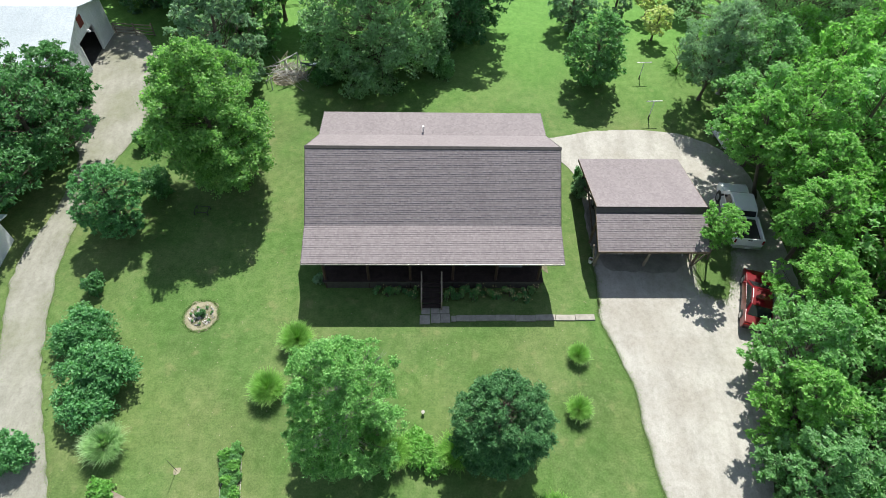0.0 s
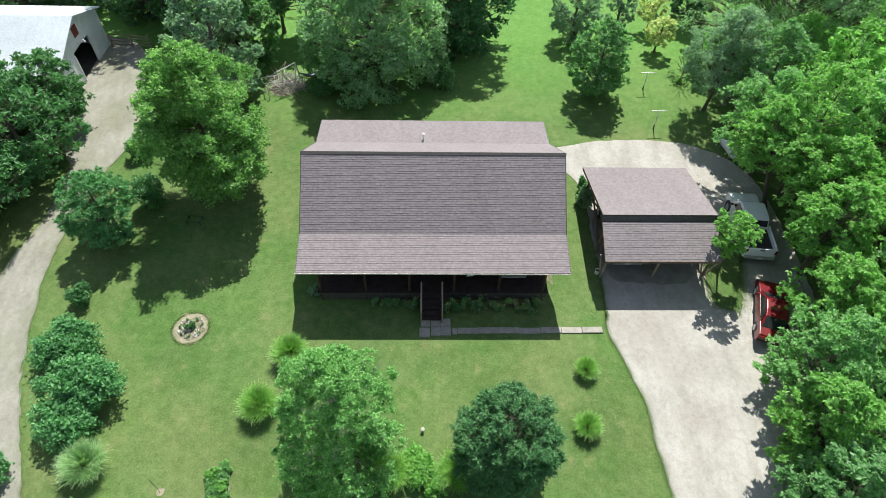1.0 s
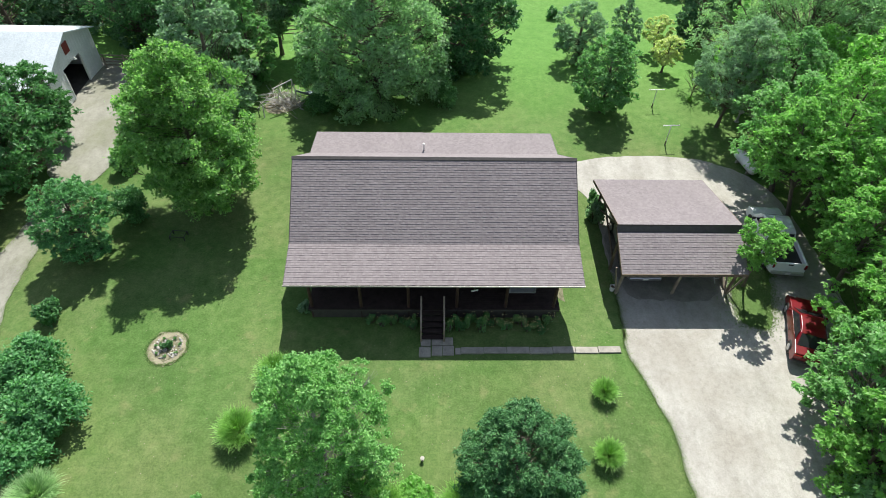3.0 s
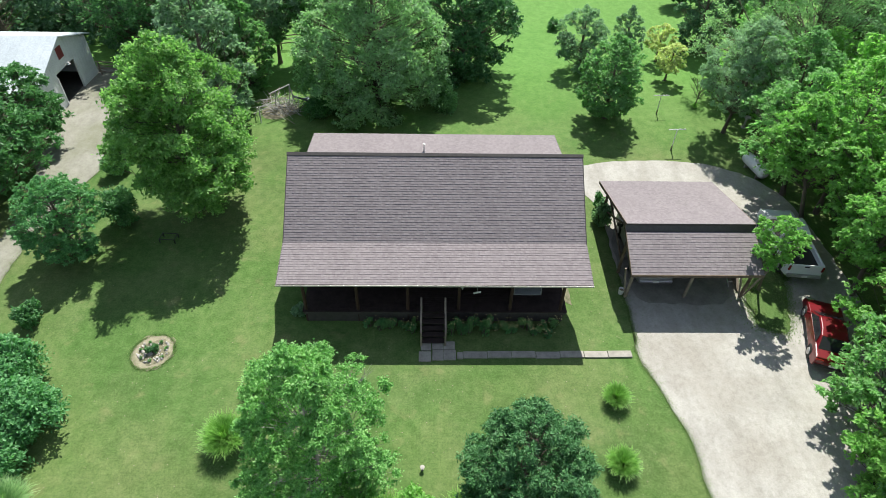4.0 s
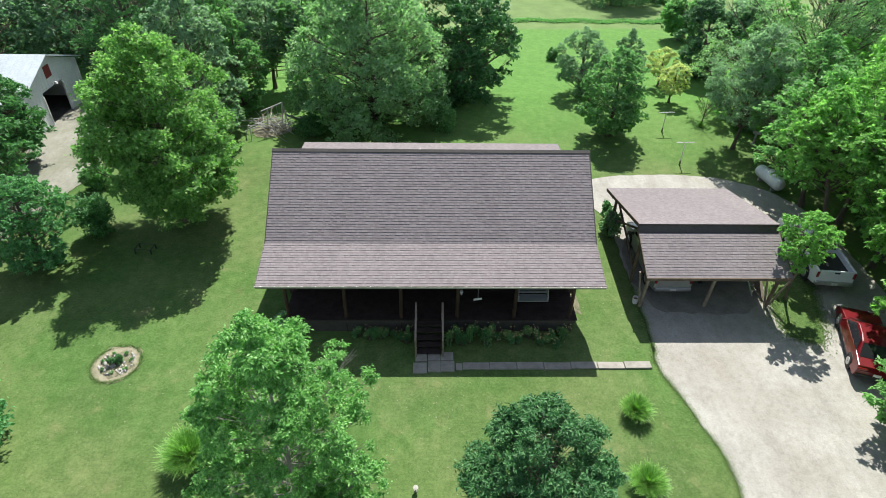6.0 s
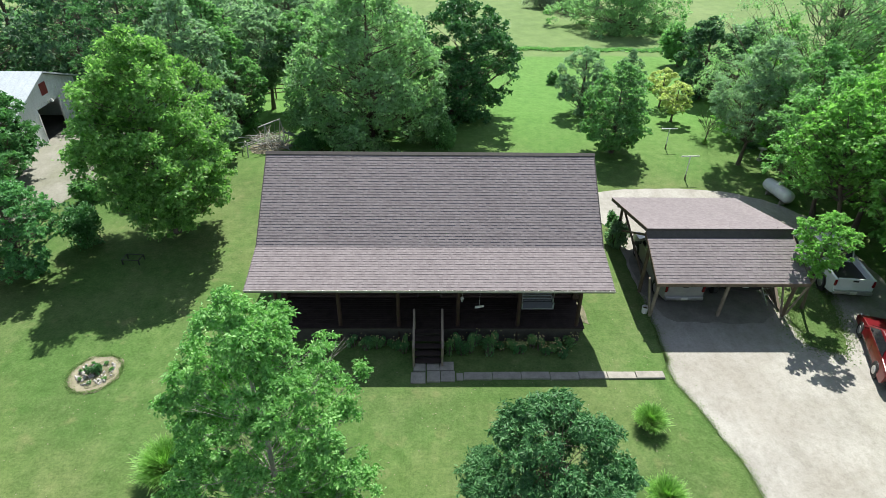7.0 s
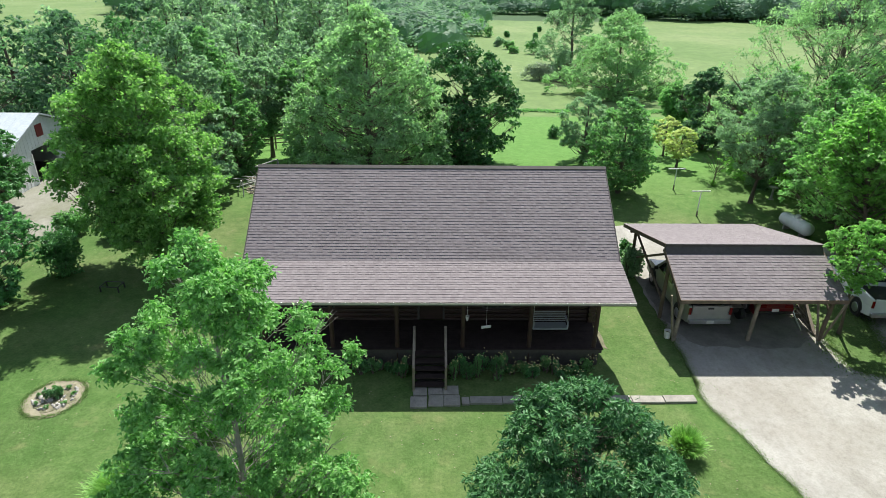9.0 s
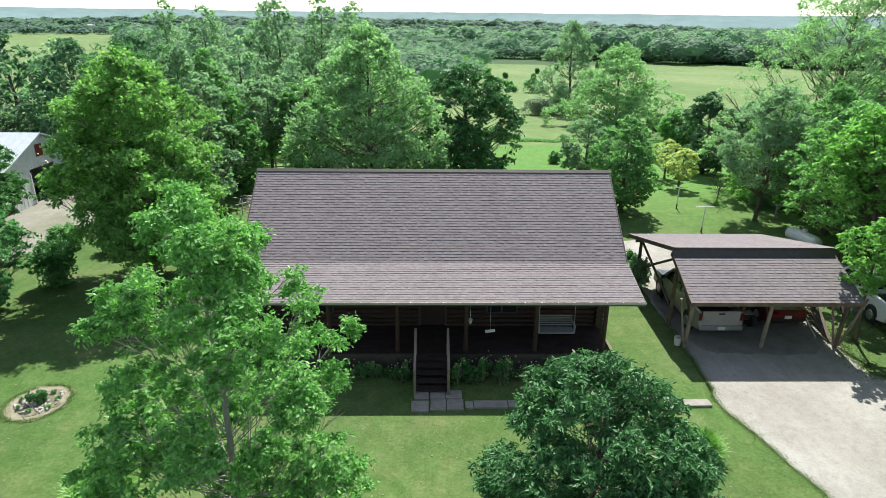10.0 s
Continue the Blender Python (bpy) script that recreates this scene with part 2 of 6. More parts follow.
LEAF_MID = leaf_material("leaf_mid_green", (0.100, 0.208, 0.088), (0.162, 0.332, 0.138), (0.252, 0.460, 0.215), 0.5)
LEAF_BRIGHT = leaf_material("leaf_bright_green", (0.122, 0.271, 0.074), (0.200, 0.414, 0.111), (0.310, 0.544, 0.168), 0.5)
LEAF_PALE = leaf_material("leaf_pale_green", (0.125, 0.262, 0.098), (0.200, 0.400, 0.150), (0.310, 0.535, 0.235), 0.5)
LEAF_DARK = leaf_material("leaf_dark_green", (0.048, 0.128, 0.052), (0.084, 0.222, 0.082), (0.150, 0.338, 0.132), 0.35)
LEAF_GREY = leaf_material("leaf_grey_green", (0.142, 0.232, 0.162), (0.222, 0.345, 0.240), (0.328, 0.475, 0.345), 0.5)
LEAF_BLUE = leaf_material("leaf_blue_green", (0.062, 0.175, 0.072), (0.108, 0.290, 0.112), (0.200, 0.440, 0.182), 0.38)
LEAF_YELLOW = leaf_material("leaf_yellow", (0.360, 0.410, 0.170), (0.560, 0.600, 0.290), (0.740, 0.760, 0.440), 0.4)
BLADE = leaf_material("grass_blade", (0.085, 0.215, 0.035), (0.165, 0.355, 0.070), (0.320, 0.540, 0.150), 0.4, 3)
BLADE_PALE = leaf_material("grass_blade_pale", (0.110, 0.240, 0.085), (0.235, 0.400, 0.165), (0.440, 0.600, 0.330), 0.4, 3)
# Haze over the far woods is painted into these lightened, bluish leaf colours.
LEAF_FAR_HAZE = leaf_material("leaf_far_haze", (0.132, 0.226, 0.168), (0.164, 0.276, 0.200), (0.200, 0.322, 0.232), 0.5, 0.02, 0.1)
LEAF_FRESH = leaf_material("leaf_fresh_green", (0.078, 0.215, 0.058), (0.160, 0.375, 0.105), (0.320, 0.560, 0.205), 0.36, 0.9)
LEAF_ASH = leaf_material("leaf_glossy_dark", (0.026, 0.088, 0.032), (0.052, 0.165, 0.055), (0.135, 0.310, 0.118), 0.22, 1.2, 0.5)
# Farthest woods: greyer still, with the haze put into the leaf colour.
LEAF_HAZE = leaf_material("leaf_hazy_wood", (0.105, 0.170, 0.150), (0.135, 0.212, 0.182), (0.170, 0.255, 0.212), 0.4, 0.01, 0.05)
LEAF_WOOD = leaf_material("leaf_wood_green", (0.056, 0.120, 0.072), (0.094, 0.192, 0.115), (0.165, 0.290, 0.185), 0.45, 0.5)
LEAF_SILVER = leaf_material("leaf_silver_green", (0.150, 0.262, 0.142), (0.235, 0.392, 0.212), (0.350, 0.530, 0.310), 0.5, 0.8)
LAWN_TUFT = leaf_material("lawn_tuft", (0.090, 0.165, 0.048), (0.130, 0.210, 0.070), (0.190, 0.260, 0.105), 0.3, 2.0, 0.2)
LEAF_ASHEN = leaf_material("leaf_ashen", (0.200, 0.245, 0.200), (0.300, 0.350, 0.300), (0.420, 0.470, 0.420), 0.4, 0.8)
LEAF_MAPLE = leaf_material("leaf_maple_yellow_green", (0.092, 0.205, 0.062), (0.168, 0.338, 0.104), (0.310, 0.495, 0.176), 0.5, 0.6)


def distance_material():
    """Hills on the skyline: haze painted as pale blue colour, with a faint glow."""
    m, n, l, p = nodes_of("hazed_hills")
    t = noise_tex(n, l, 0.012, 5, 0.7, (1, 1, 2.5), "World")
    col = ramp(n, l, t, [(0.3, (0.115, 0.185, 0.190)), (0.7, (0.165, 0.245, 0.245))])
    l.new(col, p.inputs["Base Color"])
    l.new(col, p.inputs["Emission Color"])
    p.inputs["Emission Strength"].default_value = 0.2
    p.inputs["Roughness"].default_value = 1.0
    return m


DISTANCE = distance_material()
PETAL = paint("flower_petal", (0.75, 0.68, 0.30), 0.6)
SOIL_DRY = surface("dry_soil", [(0.3, (0.195, 0.182, 0.118)), (0.7, (0.315, 0.292, 0.205))], 3, 0.95)
BENCH_GREY = paint("bench_grey", (0.27, 0.29, 0.30), 0.6)
DARKER_FLOOR = surface("darker_floor", [(0.3, (0.17, 0.162, 0.142)), (0.7, (0.285, 0.275, 0.245))], 1.2, 0.95, grain=20)
SOIL_BED = surface("weedy_soil", [(0.35, (0.085, 0.095, 0.045)), (0.65, (0.205, 0.190, 0.125))], 5, 0.95, grain=40)

# ---- builders ----
def mesh_of(bm, name, material, smooth=False):
    me = bpy.data.meshes.new(name)
    bm.normal_update()
    bm.to_mesh(me)
    bm.free()
    for mt in (material if isinstance(material, (list, tuple)) else [material]):
        me.materials.append(mt)
    if smooth:
        for f in me.polygons:
            f.use_smooth = True
    return me


def part(name, bm, material, parent=None, label="", smooth=False):
    ob = new(name, mesh_of(bm, name, material, smooth) if isinstance(bm, bmesh.types.BMesh) else bm)
    ob.parent = parent
    return tagged(ob, label)


def thing(name, label, category, m=None, group="", kind=""):
    ob = new(name)
    ob.matrix_world = m or Matrix()
    return tagged(ob, label, category, group, kind)


def box(bm, c, s, rot=None, bevel=0.0):
    r = bmesh.ops.create_cube(bm, size=1.0)
    v = r["verts"]
    bmesh.ops.scale(bm, vec=s, verts=v)
    if bevel:
        e = list({e for q in v for e in q.link_edges})
        v = list({q for f in bmesh.ops.bevel(bm, geom=e, offset=bevel, segments=1, affect="EDGES", profile=0.5)["faces"] for q in f.verts} | {q for q in v if q.is_valid})
    if rot is not None:
        bmesh.ops.rotate(bm, cent=(0, 0, 0), matrix=rot, verts=v)
    bmesh.ops.translate(bm, vec=c, verts=v)
    return v


def rod(bm, a, b, r0, r1=None, sides=8):
    a, b = Vector(a), Vector(b)
    d = b - a
    r = bmesh.ops.create_cone(bm, cap_ends=True, segments=sides, radius1=r0, radius2=r0 if r1 is None else r1, depth=d.length)
    m = Matrix.Translation((a + b) / 2) @ d.to_track_quat("Z", "Y").to_matrix().to_4x4()
    bmesh.ops.transform(bm, matrix=m, verts=r["verts"])
    return r["verts"]


def beam(bm, a, b, w, h, up=(0, 0, 1)):
    """A square timber from a to b."""
    a, b = Vector(a), Vector(b)
    d = (b - a)
    y = d.normalized()
    x = y.cross(Vector(up))
    if x.length < 1e-4:
        x = Vector((1, 0, 0))
    x.normalize()
    z = x.cross(y)
    v = bmesh.ops.create_cube(bm, size=1.0)["verts"]
    m = Matrix(((x.x, y.x, z.x, 0), (x.y, y.y, z.y, 0), (x.z, y.z, z.z, 0), (0, 0, 0, 1)))
    bmesh.ops.transform(bm, matrix=Matrix.Translation((a + b) / 2) @ m @ Matrix.Diagonal((w, d.length, h, 1)), verts=v)
    return v


def one(fn, *a, **k):
    bm = bmesh.new()
    fn(bm, *a, **k)
    return bm


def prism(bm, profile, x0, x1):
    """Extrude a profile of (y, z) along x."""
    a = [bm.verts.new((x0, y, z)) for y, z in profile]
    b = [bm.verts.new((x1, y, z)) for y, z in profile]
    n = len(profile)
    bm.faces.new(a[::-1])
    bm.faces.new(b)
    for i in range(n):
        bm.faces.new((a[i], a[(i + 1) % n], b[(i + 1) % n], b[i]))


def fast_mesh(name, verts, faces, material, smooth=False):
    """A mesh from arrays: verts (n, 3), faces (m, 3 or 4)."""
    me = bpy.data.meshes.new(name)
    k = faces.shape[1]
    me.vertices.add(len(verts))
    me.vertices.foreach_set("co", verts.astype(np.float32).ravel())
    me.loops.add(faces.size)
    me.loops.foreach_set("vertex_index", faces.astype(np.int32).ravel())
    me.polygons.add(len(faces))
    me.polygons.foreach_set("loop_start", np.arange(0, faces.size, k, dtype=np.int32))
    me.polygons.foreach_set("loop_total", np.full(len(faces), k, dtype=np.int32))
    me.update(calc_edges=True)
    me.materials.append(material)
    me.polygons.foreach_set("use_smooth", np.full(len(faces), smooth, dtype=bool))
    return me


def ground_z(x, y):
    """The lie of the land: level round the house, falling gently away behind it, level again far off."""
    x, y = np.asarray(x, float), np.asarray(y, float)
    d = np.clip(y - 46, 0, None)
    fall = -12.8 * (1 - np.exp(-d / 215.0))
    far = np.clip((np.hypot(x, y) - 100) / 300, 0, 1)
    away = np.clip((np.hypot(x, y) - 520) / 900, 0, 1)
    roll = away * (7.0 * np.sin(x / 330 + y / 900 + 0.7) + 6.0 * np.sin(y / 170 + x / 800 + 0.4))
    return fall + roll + far * (0.9 * np.sin(x / 61 + 1.3) * np.sin(y / 83) + 0.5 * np.sin(x / 27 + y / 41))


# ---- plants ----
def unit(v):
    return v / np.maximum(np.linalg.norm(v, axis=1, keepdims=True), 1e-6)


def leaves(rng, pos, out, size, aspect, flat=0.45, droop=0.15, away=None):
    """A folded lozenge for each leaf: arrays of verts and faces."""
    n = len(pos)
    nor = unit(rng.normal(size=(n, 3)) * (1 - flat) + out * 0.45 * flat + np.array((0, 0, 0.75)) * flat)
    t = rng.normal(size=(n, 3)) * 0.6 + (out if away is None else away * 1.3)
    t[:, 2] -= droop
    t = unit(t - nor * (t * nor).sum(1, keepdims=True))
    s = np.cross(nor, t)
    L = (size * rng.uniform(0.65, 1.3, n))[:, None]
    W = L * aspect * 0.5
    fold = nor * L * rng.uniform(0.02, 0.16, n)[:, None]
    v = np.stack((pos - t * L * 0.5, pos + s * W + fold, pos + t * L * 0.5, pos - s * W + fold), 1).reshape(-1, 3)
    f = np.arange(4 * n).reshape(n, 4)
    return v, f


def lobes_of(rng, height, base, radius, count, shape, lump, core):
    """Centres and radii of the boughs' leaf masses, in the outline of a crown."""
    out = []
    mid, half = (height + base) / 2, (height - base) / 2
    k = 0
    while len(out) < count and k < count * 60:
        k += 1
        d = rng.normal(size=3)
        d /= np.linalg.norm(d)
        d *= rng.uniform(core, 1.0) ** 0.5
        zz = d[2]
        if shape == "cone":
            w = 1.15 * (1 - (zz + 1) / 2) ** 0.7 + 0.12
        elif shape == "spire":
            w = 1.1 * (1 - ((zz + 1) / 2) ** 1.5) ** 0.8 + 0.25 * max(zz, 0)
        elif shape == "egg":
            w = (1 - 0.32 * (zz + 0.15)) * (1 if zz < 0.2 else 1 - 0.25 * (zz - 0.2))
        elif shape == "vase":
            w = 0.8 + 0.3 * zz
        else:
            w = 1.0
        r = radius * rng.uniform(*lump) * (1 - 0.25 * max(zz, 0))
        c = np.array((d[0] * (radius - r * 0.75) * w, d[1] * (radius - r * 0.75) * w, mid + zz * (half - r * 0.7)))
        if all(np.linalg.norm(c - q[0]) > 0.55 * min(r, q[1]) for q in out):
            out.append((c, r))
    return out


def tree_meshes(name, seed, height, base, radius, leaf_mat, count, size, aspect=0.55, lobes=26, shape="egg", trunk=0.16, lean=(0, 0),
                flat=0.42, droop=0.15, hollow=0.5, twigs=34, gaps=0.0, bark=None, fork=0.35, lump=(0.26, 0.42), core=0.25):
    """The meshes of a tree's wood and crown, with its foot at the origin."""
    rng = np.random.default_rng(seed)
    lob = [(c + np.array((lean[0], lean[1], 0)) * 1.15, r) for c, r in lobes_of(rng, height, base, radius, lobes, shape, lump, core)]
    bm = bmesh.new()
    split = base + (height - base) * fork
    top = Vector((lean[0], lean[1], split))
    bend = Vector((lean[0] * 0.3 + rng.normal() * 0.08, lean[1] * 0.3 + rng.normal() * 0.08, split * 0.5))
    rod(bm, (0, 0, -0.15), (0, 0, 0.25), trunk * 1.45, trunk * 1.05, 9)
    rod(bm, (0, 0, 0.2), bend, trunk * 1.06, trunk * 0.86, 9)
    rod(bm, bend, top, trunk * 0.86, trunk * 0.6, 9)
    peak = Vector((lean[0] * 1.3, lean[1] * 1.3, height * 0.86))
    rod(bm, top, peak, trunk * 0.55, trunk * 0.1, 6)
    for c, r in lob:
        c = Vector(c)
        f = rng.uniform(0.35, 1.0)
        start = bend.lerp(top, f) if c.z < split * 1.35 else top.lerp(peak, rng.uniform(0.0, 0.6))
        knee = start.lerp(c, 0.5) + Vector(rng.normal(size=3)) * 0.12 * radius * 0.5
        rod(bm, start, knee, trunk * 0.32, trunk * 0.2, 4)
        rod(bm, knee, c, trunk * 0.2, trunk * 0.07, 4)
        for _ in range(2):
            d = Vector(rng.normal(size=3)).normalized()
            rod(bm, knee.lerp(c, rng.uniform(0.4, 1)), c + d * r * 0.8, trunk * 0.07, trunk * 0.03, 3)
    wood = mesh_of(bm, name + "_trunk", bark or BARK, True)
    total = sum(r * r for _, r in lob)
    P, O, A = [], [], []
    for c, r in lob:
        if rng.uniform() < gaps:
            continue
        n = max(20, int(count * r * r / total))
        k = max(10, int(twigs * rng.uniform(0.8, 1.2)))
        d = unit(rng.normal(size=(k, 3)) + np.array((0, 0, 0.25)))
        tip = c + d * (r * (1 - hollow * rng.uniform(0, 1, k) ** 2))[:, None] * np.array((1, 1, 0.85))
        tip += rng.normal(size=(k, 3)) * r * 0.10
        which = rng.integers(0, k, n)
        spread = r * rng.uniform(0.08, 0.18, k)[which]
        p = tip[which] + rng.normal(size=(n, 3)) * spread[:, None] * np.array((1, 1, 0.6))
        P.append(p)
        O.append(unit(p - np.array((lean[0], lean[1], (height + base) / 2)) * 0.5 - c * 0.5))
        A.append(unit(p - tip[which]))
    P, O, A = np.concatenate(P), np.concatenate(O), np.concatenate(A)
    P[:, 2] = np.maximum(P[:, 2], 0.08)
    v, f = leaves(rng, P, O, size, aspect, flat, droop, A)
    crown = fast_mesh(name + "_crown", v, f, leaf_mat)
    return wood, crown


PROFILES = {"egg": (0.35, 0.6), "ball": (0.5, 0.5), "spire": (0.22, 0.9), "dome": (0.18, 0.5), "vase": (0.75, 0.4), "pyramid": (0.3, 0.72), "oval": (0.5, 0.66)}


def tubes(a, b, r0, r1, sides=5):
    """Tapered tubes from the points a to b: arrays of verts and faces."""
    n = len(a)
    d = unit(b - a)
    ref = np.where(np.abs(d[:, 2:3]) > 0.9, np.array((1.0, 0, 0)), np.array((0, 0, 1.0)))
    u = unit(np.cross(d, ref))
    w = np.cross(d, u)
    ang = np.arange(sides) * 2 * np.pi / sides
    ring = u[:, None] * np.cos(ang)[None, :, None] + w[:, None] * np.sin(ang)[None, :, None]
    v = np.concatenate((a[:, None] + ring * np.asarray(r0)[:, None, None], b[:, None] + ring * np.asarray(r1)[:, None, None]), 1).reshape(-1, 3)
    k = np.arange(sides)
    q = np.stack((k, (k + 1) % sides, (k + 1) % sides + sides, k + sides), 1)
    f = (np.arange(n)[:, None, None] * 2 * sides + q).reshape(-1, 4)
    return v, f


def limb_meshes(name, seed, height, base, radius, leaf_mat, count, size, aspect=0.5, shape="egg", trunk=0.16, limbs=80, twigs=10, cluster=0.085,
                rise=0.7, lean=(0, 0), flat=0.45, droop=0.4, bark=None, uneven=0.12, inner=0.36, bough=(0.14, 0.26), sparse=0.0, fine_wood=True):
    """A tree grown limb by limb: a wandering trunk, rising limbs, at the end of each a domed bough of twigs, and leaves in sprays at their tips."""
    rng = np.random.default_rng(seed)
    p, q = PROFILES[shape]
    peak = p / (p + q)
    full = peak ** p * (1 - peak) ** q
    lean = np.array((lean[0], lean[1], 0.0))
    stem = np.linspace(0, 1, 9)
    wander = np.cumsum(rng.normal(size=(9, 2)) * 0.010 * height, 0) * np.minimum(stem * 2, 1)[:, None] * 0.6
    tall = height * 0.9
    spine = np.column_stack((wander + lean[:2] * stem[:, None] ** 0.8, stem * tall))

    def on_spine(z):
        k = np.clip(z / tall, 0, 1)
        return np.stack([np.interp(k, stem, spine[:, c]) for c in range(3)], 1)

    girth = trunk * (1 - stem) ** 0.75 + 0.012
    girth[0] *= 1.4
    parts = [tubes(spine[:-1], spine[1:], girth[:-1], girth[1:], 9)]
    s = rng.uniform(0.0, 0.97, limbs * 8)
    w = (s ** p * (1 - s) ** q) / full
    s = s[rng.uniform(0, 1, len(s)) < 0.10 + 0.9 * w][:limbs]
    s[:7] = 0.76, 0.82, 0.87, 0.91, 0.95, 0.98, 1.0
    n = len(s)
    w = (s ** p * (1 - s) ** q) / full
    az = np.arange(n) * 2.39996 + rng.normal(size=n) * 0.4
    ph = rng.uniform(0, 6.28, 4)
    bulge = 1 + uneven * (0.6 * np.sin(2 * az + 5 * s + ph[0]) + 0.5 * np.sin(3 * az - 8 * s + ph[1]) + 0.5 * np.sin(5 * az + 13 * s + ph[2]))
    rb = radius * rng.uniform(*bough, n) * (1 - 0.25 * s)
    e = np.maximum(radius * w * bulge * rng.uniform(0.85, 1.05, n) - rb * 0.9, 0.04 * radius)
    e = np.where(rng.uniform(0, 1, n) < inner, e * rng.uniform(0.35, 0.85, n), e)
    z = base + s * (height - base - rb * 0.8)
    end = np.stack((np.cos(az) * e, np.sin(az) * e, z), 1) + on_spine(np.minimum(z, tall)) * np.array((1, 1, 0))
    z0 = np.clip(z - rise * e * rng.uniform(0.7, 1.3, n) - 0.1, min(0.35 * height, max(base, 0) * 0.5 + 0.06 * height), tall * 0.97)
    start = on_spine(z0)
    knee = start + (end - start) * np.array((0.5, 0.5, 0.38)) + rng.normal(size=(n, 3)) * 0.035 * radius
    g = trunk * (0.08 + 0.22 * (e / radius)) * (1 - 0.5 * s)
    parts += [tubes(start, knee, g, g * 0.62), tubes(knee, end, g * 0.62, g * 0.18 + 0.004, 4)]
    d = unit(rng.normal(size=(n, twigs, 3)).reshape(-1, 3) + np.repeat(unit(end - start), twigs, 0) * 0.35 + np.array((0, 0, 0.45)))
    who = np.repeat(np.arange(n), twigs)
    far = 1 - 0.55 * rng.uniform(0, 1, n * twigs) ** 2
    tip = end[who] + d * (rb[who] * far)[:, None] * np.array((1, 1, 0.72))
    at = knee[who] + (end - knee)[who] * rng.uniform(0.45, 1.0, (n * twigs, 1))
    if fine_wood:
        parts.append(tubes(at, tip, g[who] * 0.2 + 0.004, np.full(len(tip), 0.003), 3))
    off, V, F = 0, [], []
    for v, f in parts:
        V.append(v), F.append(f + off)
        off += len(v)
    wood = fast_mesh(name + "_trunk", np.concatenate(V), np.concatenate(F), bark or BARK, True)
    share = rb[who] ** 2 * rng.uniform(0.5, 1.5, len(tip)) * (rng.uniform(0, 1, n)[who] >= sparse)
    which = rng.choice(len(tip), count, p=share / share.sum())
    spray = (cluster * radius * 0.33 * rng.uniform(0.65, 1.3, len(tip)))[which]
    pos = tip[which] + rng.normal(size=(count, 3)) * spray[:, None] * np.array((1, 1, 0.6))
    pos[:, 2] = np.maximum(pos[:, 2], 0.08)
    out = unit(pos - end[who[which]] + np.array((0, 0, 0.25)) * rb[who[which]][:, None])
    v, f = leaves(rng, pos, out, size, aspect, flat, droop, unit(pos - tip[which]))
    return wood, fast_mesh(name + "_crown", v, f, leaf_mat)


def plant(name, meshes, x, y, label, category="tree", group="", turn=0.0, scale=(1, 1, 1), dz=0.0):
    m = pose(x, y, float(ground_z(x, y)) + dz, 0, 0, turn) @ Matrix.Diagonal((*scale, 1))
    t = thing(name, label, category, m, group)
    part("trunk", meshes[0], None, t)
    part("crown", meshes[1], None, t)
    return t


def blade_mesh(name, seed, count, length, spread, mat, width=0.02, arch=0.8, segs=5):
    """A dome of arching grass blades."""
    rng = np.random.default_rng(seed)
    a = rng.uniform(0, 2 * np.pi, count)
    tilt = rng.uniform(0.0, 1.0, count) ** 0.9
    foot = tilt * rng.uniform(0.3, 1.0, count) * spread * 0.45
    L = length * rng.uniform(0.75, 1.08, count) * (1 - 0.12 * tilt)
    side = np.stack((-np.sin(a), np.cos(a), np.zeros(count)), 1)
    dirv = np.stack((np.cos(a), np.sin(a), np.zeros(count)), 1)
    p = dirv * foot[:, None]
    ang = tilt * 0.5 * arch
    turn = rng.normal(size=count) * 0.22
    rows = []
    for s in range(segs + 1):
        w = width * (1 - (s / segs) ** 2.0) + 0.003
        rows.append(np.stack((p - side * w, p + side * w), 1))
        step = (L / segs)[:, None]
        p = p + dirv * np.sin(ang)[:, None] * step + np.array((0, 0, 1)) * np.cos(ang)[:, None] * step
        ang = ang + (0.45 + tilt) * arch * 1.7 / segs
        a = a + turn
        dirv = np.stack((np.cos(a), np.sin(a), np.zeros(count)), 1)
        side = np.stack((-np.sin(a), np.cos(a), np.zeros(count)), 1)
    R = np.stack(rows, 1)
    v = R.reshape(-1, 3)
    v[:, 2] = np.maximum(v[:, 2], 0.02)
    per = (segs + 1) * 2
    i0 = (np.arange(count) * per)[:, None] + np.arange(segs) * 2
    f = np.stack((i0, i0 + 1, i0 + 3, i0 + 2), 2).reshape(-1, 4)
    return fast_mesh(name, v, f, mat)


def bush_mesh(name, seed, rx, ry, h, leaf_mat, count, size, aspect=0.55, lumps=9):
    """A low shrub of leaf clumps that reaches the ground."""
    rng = np.random.default_rng(seed)
    P, O = [], []
    for k in range(lumps):
        a, q = rng.uniform(0, 6.283), rng.uniform(0, 0.68) ** 0.6
        r = rng.uniform(0.28, 0.45)
        c = np.array((math.cos(a) * q * (1 - r), math.sin(a) * q * (1 - r), rng.uniform(0.25, 1 - r)))
        n = count // lumps
        t = 26
        d = unit(rng.normal(size=(t, 3)) + np.array((0, 0, 0.4)))
        tip = c + d * r * (1 - 0.4 * rng.uniform(0, 1, t) ** 2)[:, None]
        p = tip[rng.integers(0, t, n)] + rng.normal(size=(n, 3)) * r * 0.16
        P.append(p * np.array((rx, ry, h)))
        O.append(unit(p - np.array((0, 0, 0.2))))
    P, O = np.concatenate(P), np.concatenate(O)
    P[:, 2] = np.maximum(P[:, 2], 0.04)
    v, f = leaves(rng, P, O, size, aspect)
    return fast_mesh(name, v, f, leaf_mat)


